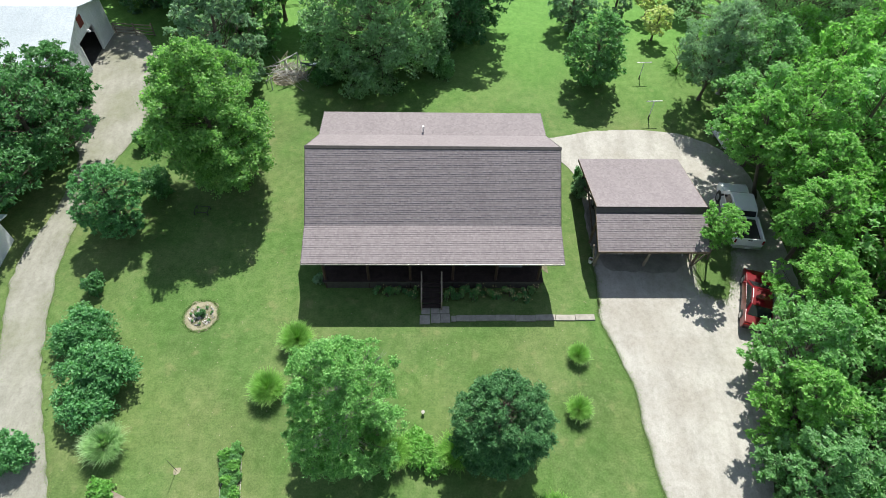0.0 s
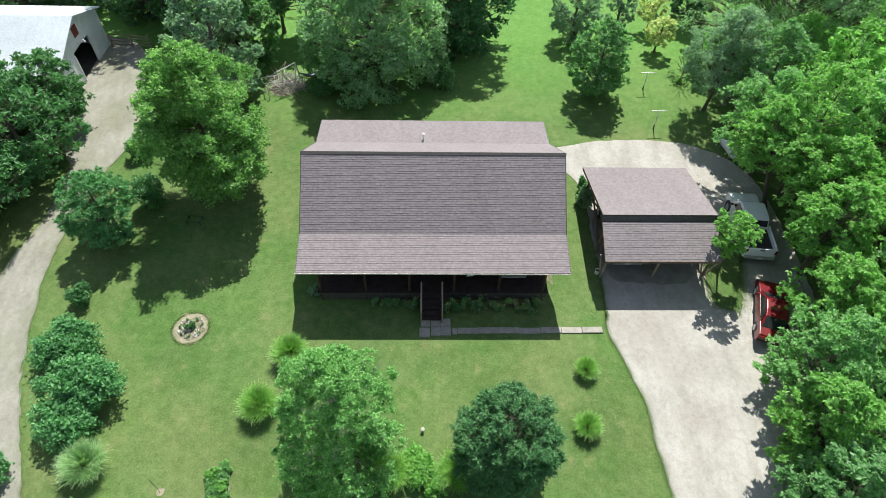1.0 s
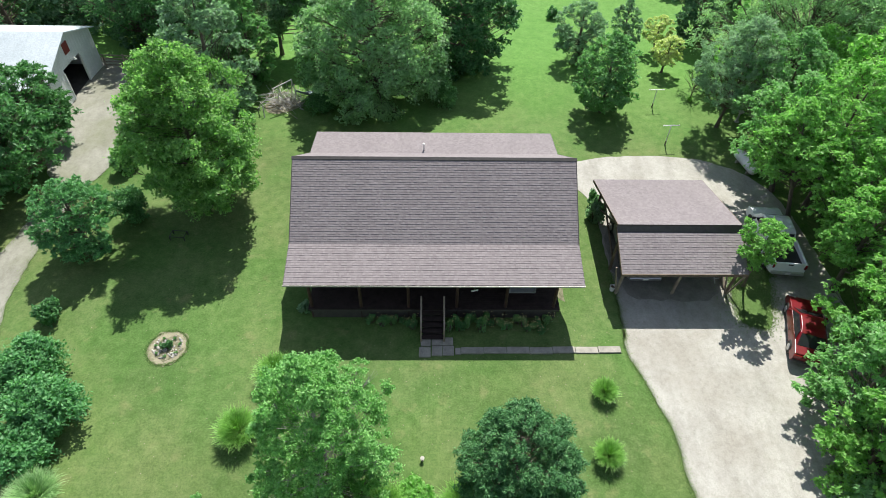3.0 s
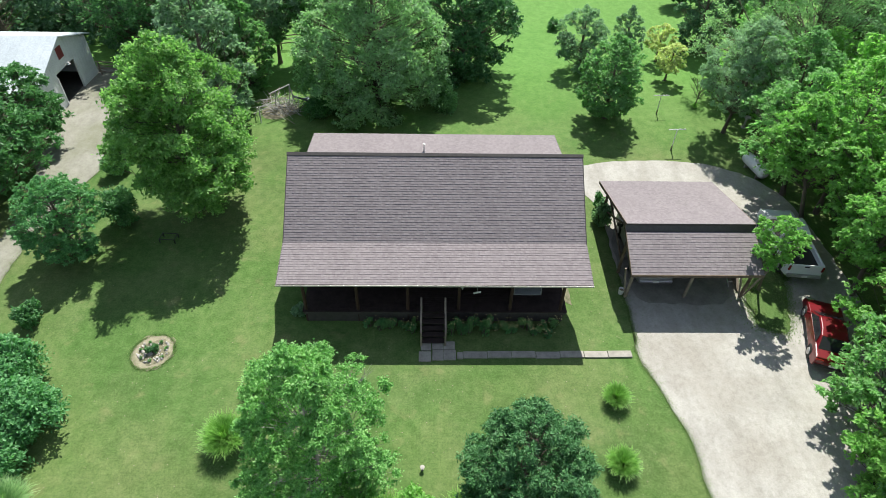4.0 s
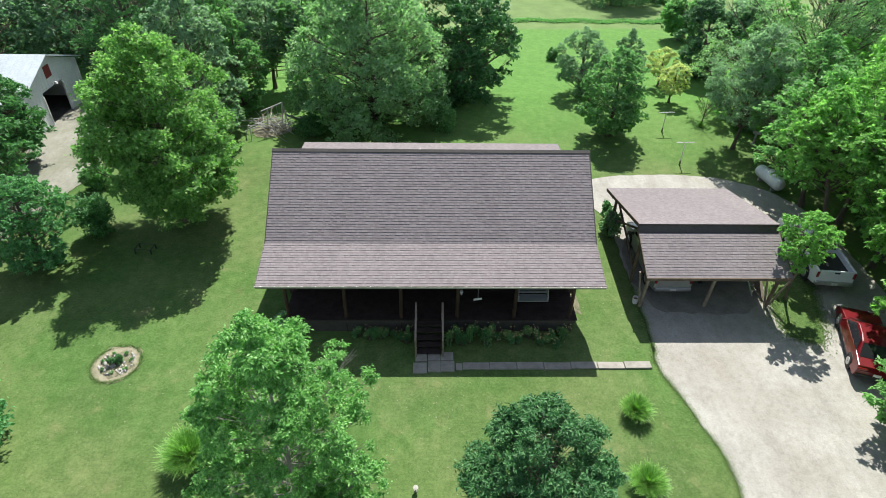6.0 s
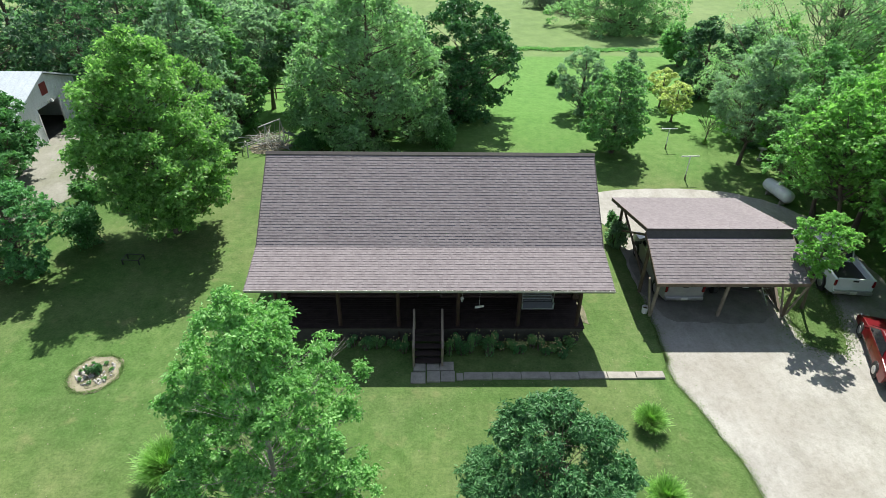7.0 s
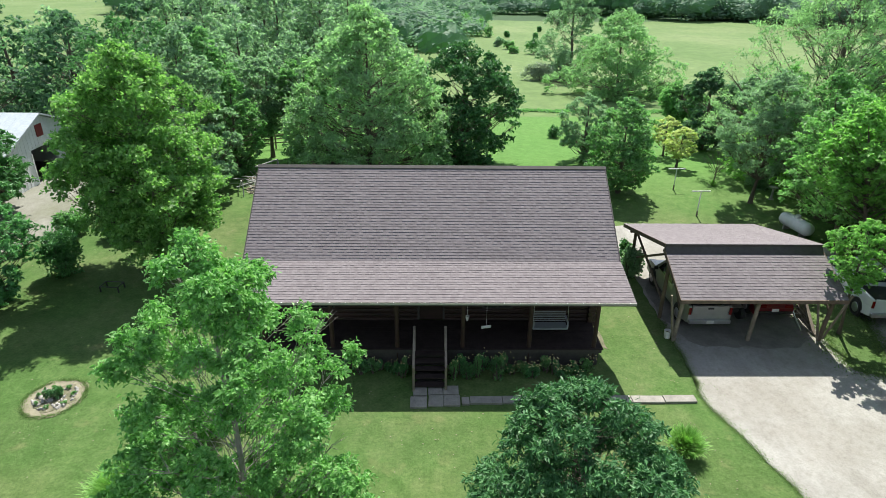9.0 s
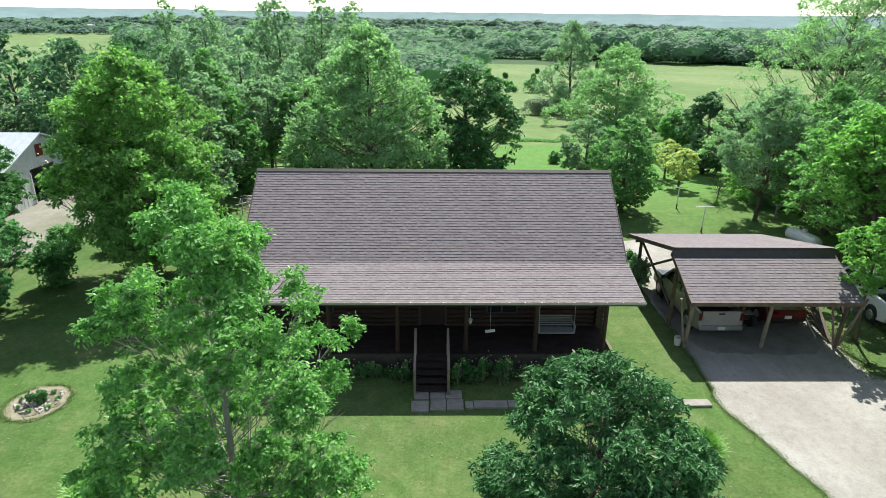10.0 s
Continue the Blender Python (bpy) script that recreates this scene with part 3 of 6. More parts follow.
def stem_mesh(name, seed, rx, ry, h, n=12):
    rng = np.random.default_rng(seed)
    bm = bmesh.new()
    for _ in range(n):
        a, q = rng.uniform(0, 6.283), rng.uniform(0.2, 0.7)
        rod(bm, (math.cos(a) * 0.08, math.sin(a) * 0.08, -0.05), (math.cos(a) * q * rx, math.sin(a) * q * ry, h * rng.uniform(0.5, 0.8)), 0.022, 0.008, 5)
    return mesh_of(bm, name, BARK)


def shrub(name, x, y, rx, ry, h, mat, count, size, label, seed, category="shrub", group="", aspect=0.55, lumps=9, turn=0):
    t = thing(name, label, category, pose(x, y, float(ground_z(x, y)), 0, 0, turn), group)
    part("stems", stem_mesh("stems", seed, rx, ry, h), None, t)
    part("foliage", bush_mesh("foliage", seed, rx, ry, h, mat, count, size, aspect, lumps), None, t)
    return t

# ---- ground, drives, walk ----
def ground_sheet():
    xs = np.concatenate((-np.geomspace(4000, 70, 26), np.arange(-66, 67, 3.0), np.geomspace(70, 4000, 26)))
    ys = np.concatenate((-np.geomspace(4000, 40, 18), np.arange(-36, 130, 3.0), np.geomspace(134, 4500, 34)))
    X, Y = np.meshgrid(xs, ys)
    Z = ground_z(X, Y)
    v = np.stack((X, Y, Z), 2).reshape(-1, 3)
    nx, ny = len(xs), len(ys)
    i = (np.arange(ny - 1)[:, None] * nx + np.arange(nx - 1)).ravel()
    f = np.stack((i, i + 1, i + nx + 1, i + nx), 1)
    return fast_mesh("ground", v, f, GROUND, True)


tagged(new("ground", ground_sheet()), "mown green lawn running out into open meadow", "lawn", kind="structure")


def ragged(points, rng, step=0.2, amp=0.10):
    """A closed outline rounded off and given an uneven edge."""
    p = np.array(points, float)
    n = len(p)
    for _ in range(2):
        q = np.empty((2 * n, 2))
        q[0::2] = 0.75 * p + 0.25 * np.roll(p, -1, 0)
        q[1::2] = 0.25 * p + 0.75 * np.roll(p, -1, 0)
        p, n = q, 2 * n
    out = []
    for a, b in zip(p, np.roll(p, -1, 0)):
        k = max(1, int(np.linalg.norm(b - a) / step))
        out += [a + (b - a) * j / k for j in range(k)]
    out = np.array(out)
    jit = rng.normal(size=out.shape)
    for _ in range(2):
        jit = (np.roll(jit, 1, 0) + 2 * jit + np.roll(jit, -1, 0)) / 4
    return out + jit * amp * 0.75


EDGES = {}


def patch(name, points, z, mat, label, category, seed, amp=0.1, thick=0.04):
    rng = np.random.default_rng(seed)
    bm = bmesh.new()
    pts = ragged(points, rng, amp=amp)
    EDGES[name] = pts
    top = [bm.verts.new((x, y, float(ground_z(x, y)) + z)) for x, y in pts]
    low = [bm.verts.new((x, y, float(ground_z(x, y)) + z - thick)) for x, y in pts]
    n = len(pts)
    face = bm.faces.new(top)
    for i in range(n):
        bm.faces.new((top[i], low[i], low[(i + 1) % n], top[(i + 1) % n]))
    if face.normal.z < 0:
        face.normal_flip()
    bmesh.ops.triangulate(bm, faces=[face])
    ob = new(name, mesh_of(bm, name, mat))
    return tagged(ob, label, category, kind="structure")


patch("driveway", [(10.7, 20.2), (10.4, 18.2), (10.9, 16.6), (11.6, 14.4), (11.75, 12.0), (11.7, 10.4), (11.9, 8.6), (12.4, 6), (12.8, -6), (13, -30), (17.5, -30),
                   (17.3, -6), (17.2, 6), (18.2, 10), (19.6, 13.5), (22.8, 15), (24.0, 20), (24, 31), (22.3, 33.6), (20.2, 35.0), (18.0, 35.5),
                   (15.0, 35.6), (12.9, 35.4), (10.6, 34.9), (8.6, 34.3), (8.4, 33.2), (9.6, 32.2), (10.6, 31.0), (10.9, 29.4), (10.75, 25)], 0.02, GRAVEL,
      "pale crushed gravel driveway with ragged grassy edges", "driveway", 3)
patch("lane", [(-18.2, 6), (-19.7, 9.7), (-21.5, 13.4), (-22.9, 17.7), (-23.7, 21.4), (-23.9, 24.9), (-23.9, 28.0), (-23.4, 30.8), (-22.9, 33.0), (-22.3, 34.7),
               (-22.0, 37.3), (-22.3, 42), (-24.6, 46.5), (-26.6, 49.4), (-31.5, 49.6), (-31.5, 40.4), (-28.2, 39.0), (-28.0, 35.2), (-25.8, 32.2), (-25.5, 29.4),
               (-25.6, 26.9), (-26.2, 24.7), (-26.5, 21.9), (-25.9, 19.3), (-25.0, 16.6), (-23.6, 11), (-22.0, 6), (-20, -4), (-19, -30), (-15.5, -30), (-16.2, -4)], 0.02, LANE,
      "worn earth and gravel farm lane", "lane", 4, 0.14)
bm = bmesh.new()
x, k = 10.15, 0
rng = np.random.default_rng(11)
walk_root = thing("walkway", "weathered concrete slab path across the lawn", "path", kind="structure")
while x > 1.4:
    w = min(1.22, x - 1.3)
    part("slab", one(box, (x - w / 2, 18.36 + 0.02 * rng.normal() - (10 - x) * 0.008, 0.03 + 0.006 * rng.normal()), (w - 0.025, 0.40, 0.1), Euler((0, 0, rng.normal() * 0.008)).to_matrix(), 0.012), CONCRETE, walk_root)
    x -= w
for i, (cx, cy, w, d) in enumerate(((0.95, 18.3, 0.6, 0.6), (0.35, 18.28, 0.56, 0.62), (-0.3, 18.2, 0.62, 0.62), (0.92, 18.88, 0.58, 0.5), (0.33, 18.88, 0.55, 0.5), (-0.25, 18.84, 0.52, 0.5))):
    part("slab", one(box, (cx, cy, 0.03 + 0.008 * rng.normal()), (w, d, 0.1), Euler((0, 0, rng.normal() * 0.02)).to_matrix(), 0.012), CONCRETE, walk_root)
bm.free()

# ---- house ----
HX0, HX1 = -7.57, 7.98
EAVE, BREAK, RIDGE, RBREAK, REAVE = (20.13, 3.19), (22.55, 3.74), (26.40, 6.58), (30.55, 3.78), (33.4, 3.38)
WALL_Y, BACK_Y, DECK_Z = 22.75, 33.2, 0.86
WX0, WX1 = -6.55, 7.0


def slope(p, q, inset=0.0):
    """The unit vectors up a slope and out of it."""
    u = Vector((0, q[0] - p[0], q[1] - p[1])).normalized()
    nrm = Vector((1, 0, 0)).cross(u)
    return u, nrm if nrm.z > 0 else -nrm


def course_arrays(x0, x1, p, q, exposure, seed, rows=None):
    """Corner arrays of shingle tabs laid in courses from p (low) up to q, each a thin wedge."""
    rng = np.random.default_rng(seed)
    u, nrm = slope(p, q)
    u, nrm = np.array(u), np.array(nrm)
    length = math.hypot(q[0] - p[0], q[1] - p[1])
    n = int(round(length / exposure))
    ex = length / n
    out = []
    for r in range(n) if rows is None else rows:
        x = x0
        while x < x1 - 0.01:
            thick = rng.uniform() < 0.6
            b = min(x + (rng.uniform(0.08, 0.19) if thick else rng.uniform(0.07, 0.16)), x1)
            if x1 - b < 0.1:
                b = x1
            t = (0.0155 if thick else 0.0075) + rng.uniform(0, 0.0010)
            foot = np.array((0, p[0], p[1]))
            low = foot + u * (r * ex - 0.003 + rng.normal() * 0.0012) + nrm * 0.004
            up = foot + u * (r + 1) * ex + nrm * 0.003
            ax, bx = np.array((x + 0.0004, 0, 0)), np.array((b - 0.0004, 0, 0))
            out.append((low + ax, low + bx, up + bx, up + ax, low + ax + nrm * t, low + bx + nrm * t, up + bx + nrm * 0.0015, up + ax + nrm * 0.0015))
            x = b
    return np.array(out)


TAB_FACES = np.array(((0, 1, 5, 4), (1, 2, 6, 5), (3, 0, 4, 7), (4, 5, 6, 7), (2, 3, 7, 6)))


def tabs_mesh(name, arr, mat):
    n = len(arr)
    f = (np.arange(n)[:, None, None] * 8 + TAB_FACES).reshape(-1, 4)
    return fast_mesh(name, arr.reshape(-1, 3), f, mat)


def roof_slab(name, profile, parent, x0=HX0, x1=HX1):
    return part(name, one(prism, profile, x0, x1), DARK_TRIM, parent)


house = thing("log_house", "dark stained log house with a brown shingled roof and front porch", "house")
roof = part("roof", one(prism, [EAVE, BREAK, RIDGE, RBREAK, REAVE, (REAVE[0], REAVE[1] - 0.16), (RBREAK[0] - 0.05, RBREAK[1] - 0.18), (RIDGE[0], RIDGE[1] - 0.24),
                            (BREAK[0] + 0.05, BREAK[1] - 0.18), (EAVE[0], EAVE[1] - 0.16)], HX0 + 0.03, HX1 - 0.03), DARK_TRIM, house, "brown asphalt shingle roof with a flared porch slope")
rest = np.concatenate((course_arrays(HX0, HX1, EAVE, BREAK, 0.146, 21, range(3, 17)), course_arrays(HX0, HX1, BREAK, RIDGE, 0.137, 22),
                       course_arrays(HX0, HX1, RBREAK, RIDGE, 0.137, 23), course_arrays(HX0, HX1, REAVE, RBREAK, 0.146, 24)))
tagged(part("shingles", tabs_mesh("shingles", rest, SHINGLE), None, roof), kind="stuff")
part("ridge_vent", one(prism, [(26.27, 6.49), (26.27, 6.535), (26.4, 6.635), (26.53, 6.535), (26.53, 6.48), (26.4, 6.59)], HX0 - 0.02, HX1 + 0.02), DARK_TRIM, roof, "dark ridge vent along the peak")
part("gutter", one(prism, [(20.05, 3.12), (20.05, 3.21), (20.07, 3.21), (20.08, 3.14), (20.12, 3.14), (20.12, 3.10)], HX0, HX1), GUTTER, roof, "pale metal drip edge")
for i in range(26):
    part("light_clip", one(box, (HX0 + 0.3 + i * 0.6, 20.05, 3.212), (0.035, 0.035, 0.02)), WHITE, roof)
for xx, s in ((HX0, -1), (HX1, 1)):
    for a, b in ((EAVE, BREAK), (BREAK, RIDGE), (RBREAK, RIDGE), (REAVE, RBREAK)):
        part("bargeboard", one(beam, (xx - s * 0.02, a[0], a[1] - 0.09), (xx - s * 0.02, b[0], b[1] - 0.09), 0.04, 0.2), DARK_TRIM, roof)
vent = part("vent_pipe", one(rod, (-0.46, 31.0, 3.5), (-0.46, 31.0, 4.15), 0.055, None, 12), WHITE, roof, "white plastic vent pipe")
part("cap", one(rod, (-0.46, 31.0, 4.15), (-0.46, 31.0, 4.22), 0.09, 0.07, 12), WHITE, vent)

# log walls
LOG_D = 0.23
front_wall = part("wall", one(box, ((WX0 + WX1) / 2, WALL_Y + 0.16, 2.25), (WX1 - WX0, 0.12, 2.9)), LOG, house)
z = DECK_Z + LOG_D / 2 - 0.35
i = 0
while z < 3.55:
    for a, b in ((WX0 - 0.28, -0.42), (0.72, WX1 + 0.28)) if z < 2.95 else ((WX0 - 0.28, WX1 + 0.28),):
        part("log", one(rod, (a, WALL_Y, z), (b, WALL_Y, z), LOG_D / 2 + 0.008 * math.sin(i * 2.1), None, 10), LOG, front_wall)
    z += LOG_D - 0.012
    i += 1
for xx in (WX0, WX1):
    side = part("wall", one(box, (xx, (WALL_Y + BACK_Y) / 2, 1.45), (0.14, BACK_Y - WALL_Y, 2.9)), LOG, house)
    z, i = 0.4, 0
    while z < 2.85:
        part("log", one(rod, (xx, WALL_Y - 0.3, z), (xx, BACK_Y + 0.25, z), LOG_D / 2, None, 10), LOG, side)
        z += LOG_D - 0.012
    bm = bmesh.new()
    prism(bm, [(WALL_Y, 2.9), (BACK_Y - 0.1, 2.9), (BACK_Y - 0.2, 2.98), (30.5, 3.5), (26.4, 6.25), (22.75, 3.5)], xx - 0.06, xx + 0.06)
    part("gable", bm, LOG, side)
part("wall", one(box, ((WX0 + WX1) / 2, BACK_Y, 1.5), (WX1 - WX0, 0.2, 3.0)), LOG, house)

# front door and windows
door = part("door", one(box, (0.15, WALL_Y - 0.02, DECK_Z + 1.03), (1.0, 0.08, 2.06), None, 0.01), LOG, house, "dark wooden front door with an arched pale panel")
bm = bmesh.new()
bmesh.ops.create_cone(bm, cap_ends=True, segments=24, radius1=0.28, radius2=0.28, depth=0.03)
bmesh.ops.transform(bm, matrix=pose(0.15, WALL_Y - 0.075, DECK_Z + 1.55, 90, 0, 0) @ Matrix.Diagonal((1, 1.25, 1, 1)), verts=bm.verts)
part("panel", bm, GREYWOOD, door)
for xx in (-0.4, 0.7):
    part("door_post", one(box, (xx, WALL_Y - 0.03, DECK_Z + 1.06), (0.1, 0.14, 2.12)), DARK_TRIM, house)
for xx in (-4.6, 3.0):
    win = part("window", one(box, (xx, WALL_Y - 0.1, 2.05), (1.3, 0.06, 1.2)), DARK_TRIM, house)
    for dx in (-0.31, 0.31):
        part("pane", one(box, (xx + dx, WALL_Y - 0.14, 2.05), (0.54, 0.02, 1.06)), GLASS, win)

# porch
porch = part("porch_deck", one(box, (0.22, 21.55, DECK_Z - 0.12), (13.6, 2.2, 0.16)), DARK_TRIM, house, "dark wooden porch deck")
for i in range(15):
    part("board", one(box, (0.22, 20.5 + i * 0.146, DECK_Z - 0.02 + 0.002 * math.sin(i * 3.7)), (13.7, 0.138, 0.04)), DECK, porch)
part("skirt", one(box, (0.22, 20.56, 0.38), (13.4, 0.05, 0.72)), DARK_TRIM, porch)
for xx in (-6.45, -3.78, -1.2, 1.42, 4.09, 6.72):
    part("porch_post", one(rod, (xx, 20.62, 0.0), (xx, 20.62, 3.12), 0.095, 0.085, 10), LOG, house)
part("porch_beam", one(beam, (-7.2, 20.62, 3.06), (7.6, 20.62, 3.06), 0.16, 0.2), LOG, house)
stairs = part("stairs", one(box, (0.11, 19.75, 0.1), (1.0, 0.9, 0.1)), DARK_TRIM, house, "dark wooden porch stairs with grey rails")
for s in range(5):
    part("tread", one(box, (0.11, 19.12 + s * 0.275, 0.17 * (s + 1) - 0.02), (1.2, 0.30, 0.045), None, 0.008), DECK, stairs)
for xx in (-0.5, 0.72):
    part("stringer", one(beam, (xx, 18.98, 0.1), (xx, 20.45, 0.82), 0.05, 0.24), DARK_TRIM, stairs)
    part("rail_post", one(box, (xx, 18.88, 0.58), (0.09, 0.09, 1.16)), GREYWOOD, stairs)
    part("rail_post", one(box, (xx, 20.38, 1.35), (0.09, 0.09, 1.1)), GREYWOOD, stairs)
    part("handrail", one(beam, (xx, 18.8, 1.12), (xx, 20.46, 1.92), 0.09, 0.05), GREYWOOD, stairs, "weathered grey handrail")
    part("handrail", one(beam, (xx, 18.85, 0.72), (xx, 20.42, 1.5), 0.04, 0.09), GREYWOOD, stairs)

# ---- carport ----
# A floor patch somewhat darker than the drive's gravel.
patch("carport_floor", [(10.85, 21.9), (14, 21.7), (17.4, 21.9), (17.5, 29.4), (10.9, 29.4)], 0.03, DARKER_FLOOR, "floor under the carport, darker than the drive", "floor", 6, 0.12, 0.05)
CX0, CX1 = 10.38, 17.35
CE, CB, CR, CRE = (21.6, 2.46), (23.82, 3.48), (24.18, 3.84), (29.75, 2.44)
carport = thing("carport", "open timber carport with a brown shingled roof", "carport")
croof = part("roof", one(prism, [CE, CB, (CB[0], CB[1] - 0.12), (CE[0], CE[1] - 0.12)], CX0 + 0.02, CX1 - 0.02), DARK_TRIM, carport, "shingled roof with a dark strip below the ridge")
part("rear_slope", one(prism, [(CR[0] - 0.12, CR[1] + 0.02), CRE, (CRE[0], CRE[1] - 0.12), (CR[0] - 0.12, CR[1] - 0.1)], CX0 + 0.02, CX1 - 0.02), DARK_TRIM, croof)
part("ridge_strip", one(prism, [(CB[0] + 0.05, CB[1] - 0.05), (CR[0] - 0.06, CR[1] - 0.02), (CR[0], CR[1] - 0.1), (CB[0] + 0.1, CB[1] - 0.1)], CX0, CX1), DARK_TRIM, croof, "dark boarded strip under the ridge")
arr = np.concatenate((course_arrays(CX0, CX1, CE, CB, 0.14, 31), course_arrays(CX0, CX1, CRE, (CR[0] - 0.12, CR[1] + 0.02), 0.14, 32)))
tagged(part("shingles", tabs_mesh("shingles", arr, SHINGLE), None, croof), kind="stuff")
part("fascia", one(box, ((CX0 + CX1) / 2, CE[0] - 0.02, CE[1] - 0.06), (CX1 - CX0, 0.04, 0.16)), POSTWOOD, croof)
for xx in (CX0, CX1):
    part("bargeboard", one(beam, (xx, CE[0], CE[1] - 0.09), (xx, CR[0], CR[1] - 0.28), 0.04, 0.18), POSTWOOD, croof)
    part("bargeboard", one(beam, (xx, CR[0] - 0.1, CR[1] - 0.06), (xx, CRE[0], CRE[1] - 0.09), 0.04, 0.18), POSTWOOD, croof)
for xx in (10.78, 14.05, 17.2):
    part("post", one(rod, (xx - 0.05, 22.35, -0.1), (xx, 22.2, 2.55), 0.095, 0.08, 9), GREYWOOD if xx < 17 else POSTWOOD, carport)
    part("post", one(rod, (xx, 24.25, -0.1), (xx, 24.25, 3.6), 0.09, 0.08, 9), POSTWOOD, carport)
    part("post", one(rod, (xx, 28.9, -0.1), (xx, 28.9, 2.5), 0.09, 0.08, 9), POSTWOOD, carport)
    part("brace", one(rod, (xx, 24.3, 0.9), (xx, 28.8, 2.4), 0.06, 0.06, 7), POSTWOOD, carport)
    part("brace", one(rod, (xx, 24.3, 3.3), (xx, 28.8, 0.9), 0.06, 0.06, 7), POSTWOOD, carport)
    part("brace", one(rod, (xx, 22.35, 1.5), (xx, 24.2, 3.2), 0.05, 0.05, 7), POSTWOOD, carport)
    part("rafter", one(beam, (xx, 21.7, 2.36), (xx, 24.1, 3.46), 0.06, 0.15), POSTWOOD, carport)
    part("rafter", one(beam, (xx, 24.1, 3.66), (xx, 29.6, 2.3), 0.06, 0.15), POSTWOOD, carport)
for xx, dx in ((10.78, -0.55), (17.2, 0.7), (17.2, -0.75)):
    part("brace", one(rod, (xx + dx * 0.15, 22.35, 0.1), (xx + dx, 22.2, 2.35), 0.05, 0.05, 7), GREYWOOD, carport)
for yy, zz in ((22.2, 2.42), (28.9, 2.4), (24.25, 3.5)):
    part("beam", one(beam, (CX0 + 0.1, yy, zz), (CX1 - 0.1, yy, zz), 0.12, 0.18), POSTWOOD, carport)

# ---- barn ----
barn = thing("barn", "white metal barn with an open doorway and pale roof", "barn", pose(0.85, -1.2, -0.12))
BX, BY0, BY1, BR = -29.3, 41.5, 49.4, 45.35
wall = part("wall", one(prism, [(BY0, -0.5), (43.8, -0.5), (43.8, 2.6), (46.75, 2.6), (46.75, -0.5), (BY1, -0.9), (BY1, 3.35), (BR, 4.85), (BY0, 3.3)], BX - 0.12, BX), BARN_WHITE, barn)
for k in range(20):
    yy = BY0 + 0.2 + k * 0.4
    if 43.6 < yy < 46.9:
        z0 = 2.65
    else:
        z0 = -0.4
    part("rib", one(box, (BX + 0.008, yy, (z0 + 4.75 - abs(yy - BR) * 0.38) / 2), (0.02, 0.035, 4.75 - abs(yy - BR) * 0.38 - z0)), BARN_WHITE, wall)
part("shutter", one(box, (BX + 0.04, 45.25, 3.75), (0.06, 0.75, 0.85)), BARN_RED, wall, "dark red hay-loft shutter")
part("door_frame", one(box, (BX + 0.03, 43.76, 0.95), (0.06, 0.1, 2.8)), BARN_WHITE, wall)
part("door_frame", one(box, (BX + 0.03, 46.79, 0.95), (0.06, 0.1, 2.8)), BARN_WHITE, wall)
lamp = part("yard_light", one(rod, (BX, 45.3, 2.75), (BX + 0.35, 45.3, 2.9), 0.03), WHITE, wall)
part("shade", one(rod, (BX + 0.35, 45.3, 2.78), (BX + 0.35, 45.3, 2.95), 0.14, 0.06, 12), WHITE, lamp)
part("wall", one(box, (BX - 10.2, BY1, 1.2), (20, 0.12, 4.2)), BARN_WHITE, barn)
part("wall", one(box, (BX - 20.3, 45.4, 1.6), (0.12, 8, 4.5)), BARN_WHITE, barn)
part("wall", one(box, (BX - 10.2, BY0, 1.2), (19.8, 0.12, 4.2)), DARK_INSIDE, barn)
part("floor", one(box, (BX - 10.2, 45.4, 0.05), (20, 7.8, 0.2)), DARK_INSIDE, barn)
broof = part("roof", one(prism, [(40.2, 3.0), (BY0, 3.42), (BR, 4.98), (BY1 + 0.3, 3.42), (BY1 + 0.3, 3.34), (BR, 4.88), (BY0, 3.33), (40.2, 2.92)], BX - 20.6, BX + 0.35), BARN_ROOF, barn, "pale ribbed metal roof")
for k in range(34):
    xx = BX + 0.3 - k * 0.62
    for a, b in (((40.2, 3.0), (BY0, 3.42)), ((BY0, 3.42), (BR, 4.98)), ((BR, 4.98), (BY1 + 0.3, 3.42))):
        part("seam", one(beam, (xx, a[0], a[1] + 0.002), (xx, b[0], b[1] + 0.002), 0.03, 0.016), BARN_ROOF, broof)
for k in range(5):
    part("post", one(box, (BX - 0.2 - k * 4.8, 40.35, 1.2), (0.14, 0.14, 3.4)), GREYWOOD, barn)
for zz in (0.35, 0.8, 1.2):
    part("pen_rail", one(beam, (BX - 0.1, 40.4, zz), (BX - 0.1, 41.4, zz), 0.04, 0.12), GREYWOOD, barn)

# ---- trees by the house ----
def place(name, seed, x, y, h, base, r, mat, count, size, label, category="tree", group="", dz=0.0, turn=0.0, **k):
    grow = limb_meshes if "limbs" in k else tree_meshes
    return plant(name, grow(name, seed, h, base, r, mat, count, size, **k), x, y, label, category, group, turn, dz=dz)


place("maple_tree", 1, -4.1, 10.7, 10.1, 0.4, 2.95, LEAF_FRESH, 118000, 0.115, "young maple with pale green drooping leaves on the front lawn", aspect=0.5, shape="egg", trunk=0.09, limbs=190, bough=(0.13, 0.25), twigs=9, cluster=0.09, rise=0.95, lean=(-0.25, 0.1), flat=0.5, droop=0.7, bark=PALE_BARK, uneven=0.13, inner=0.3, sparse=0.03)
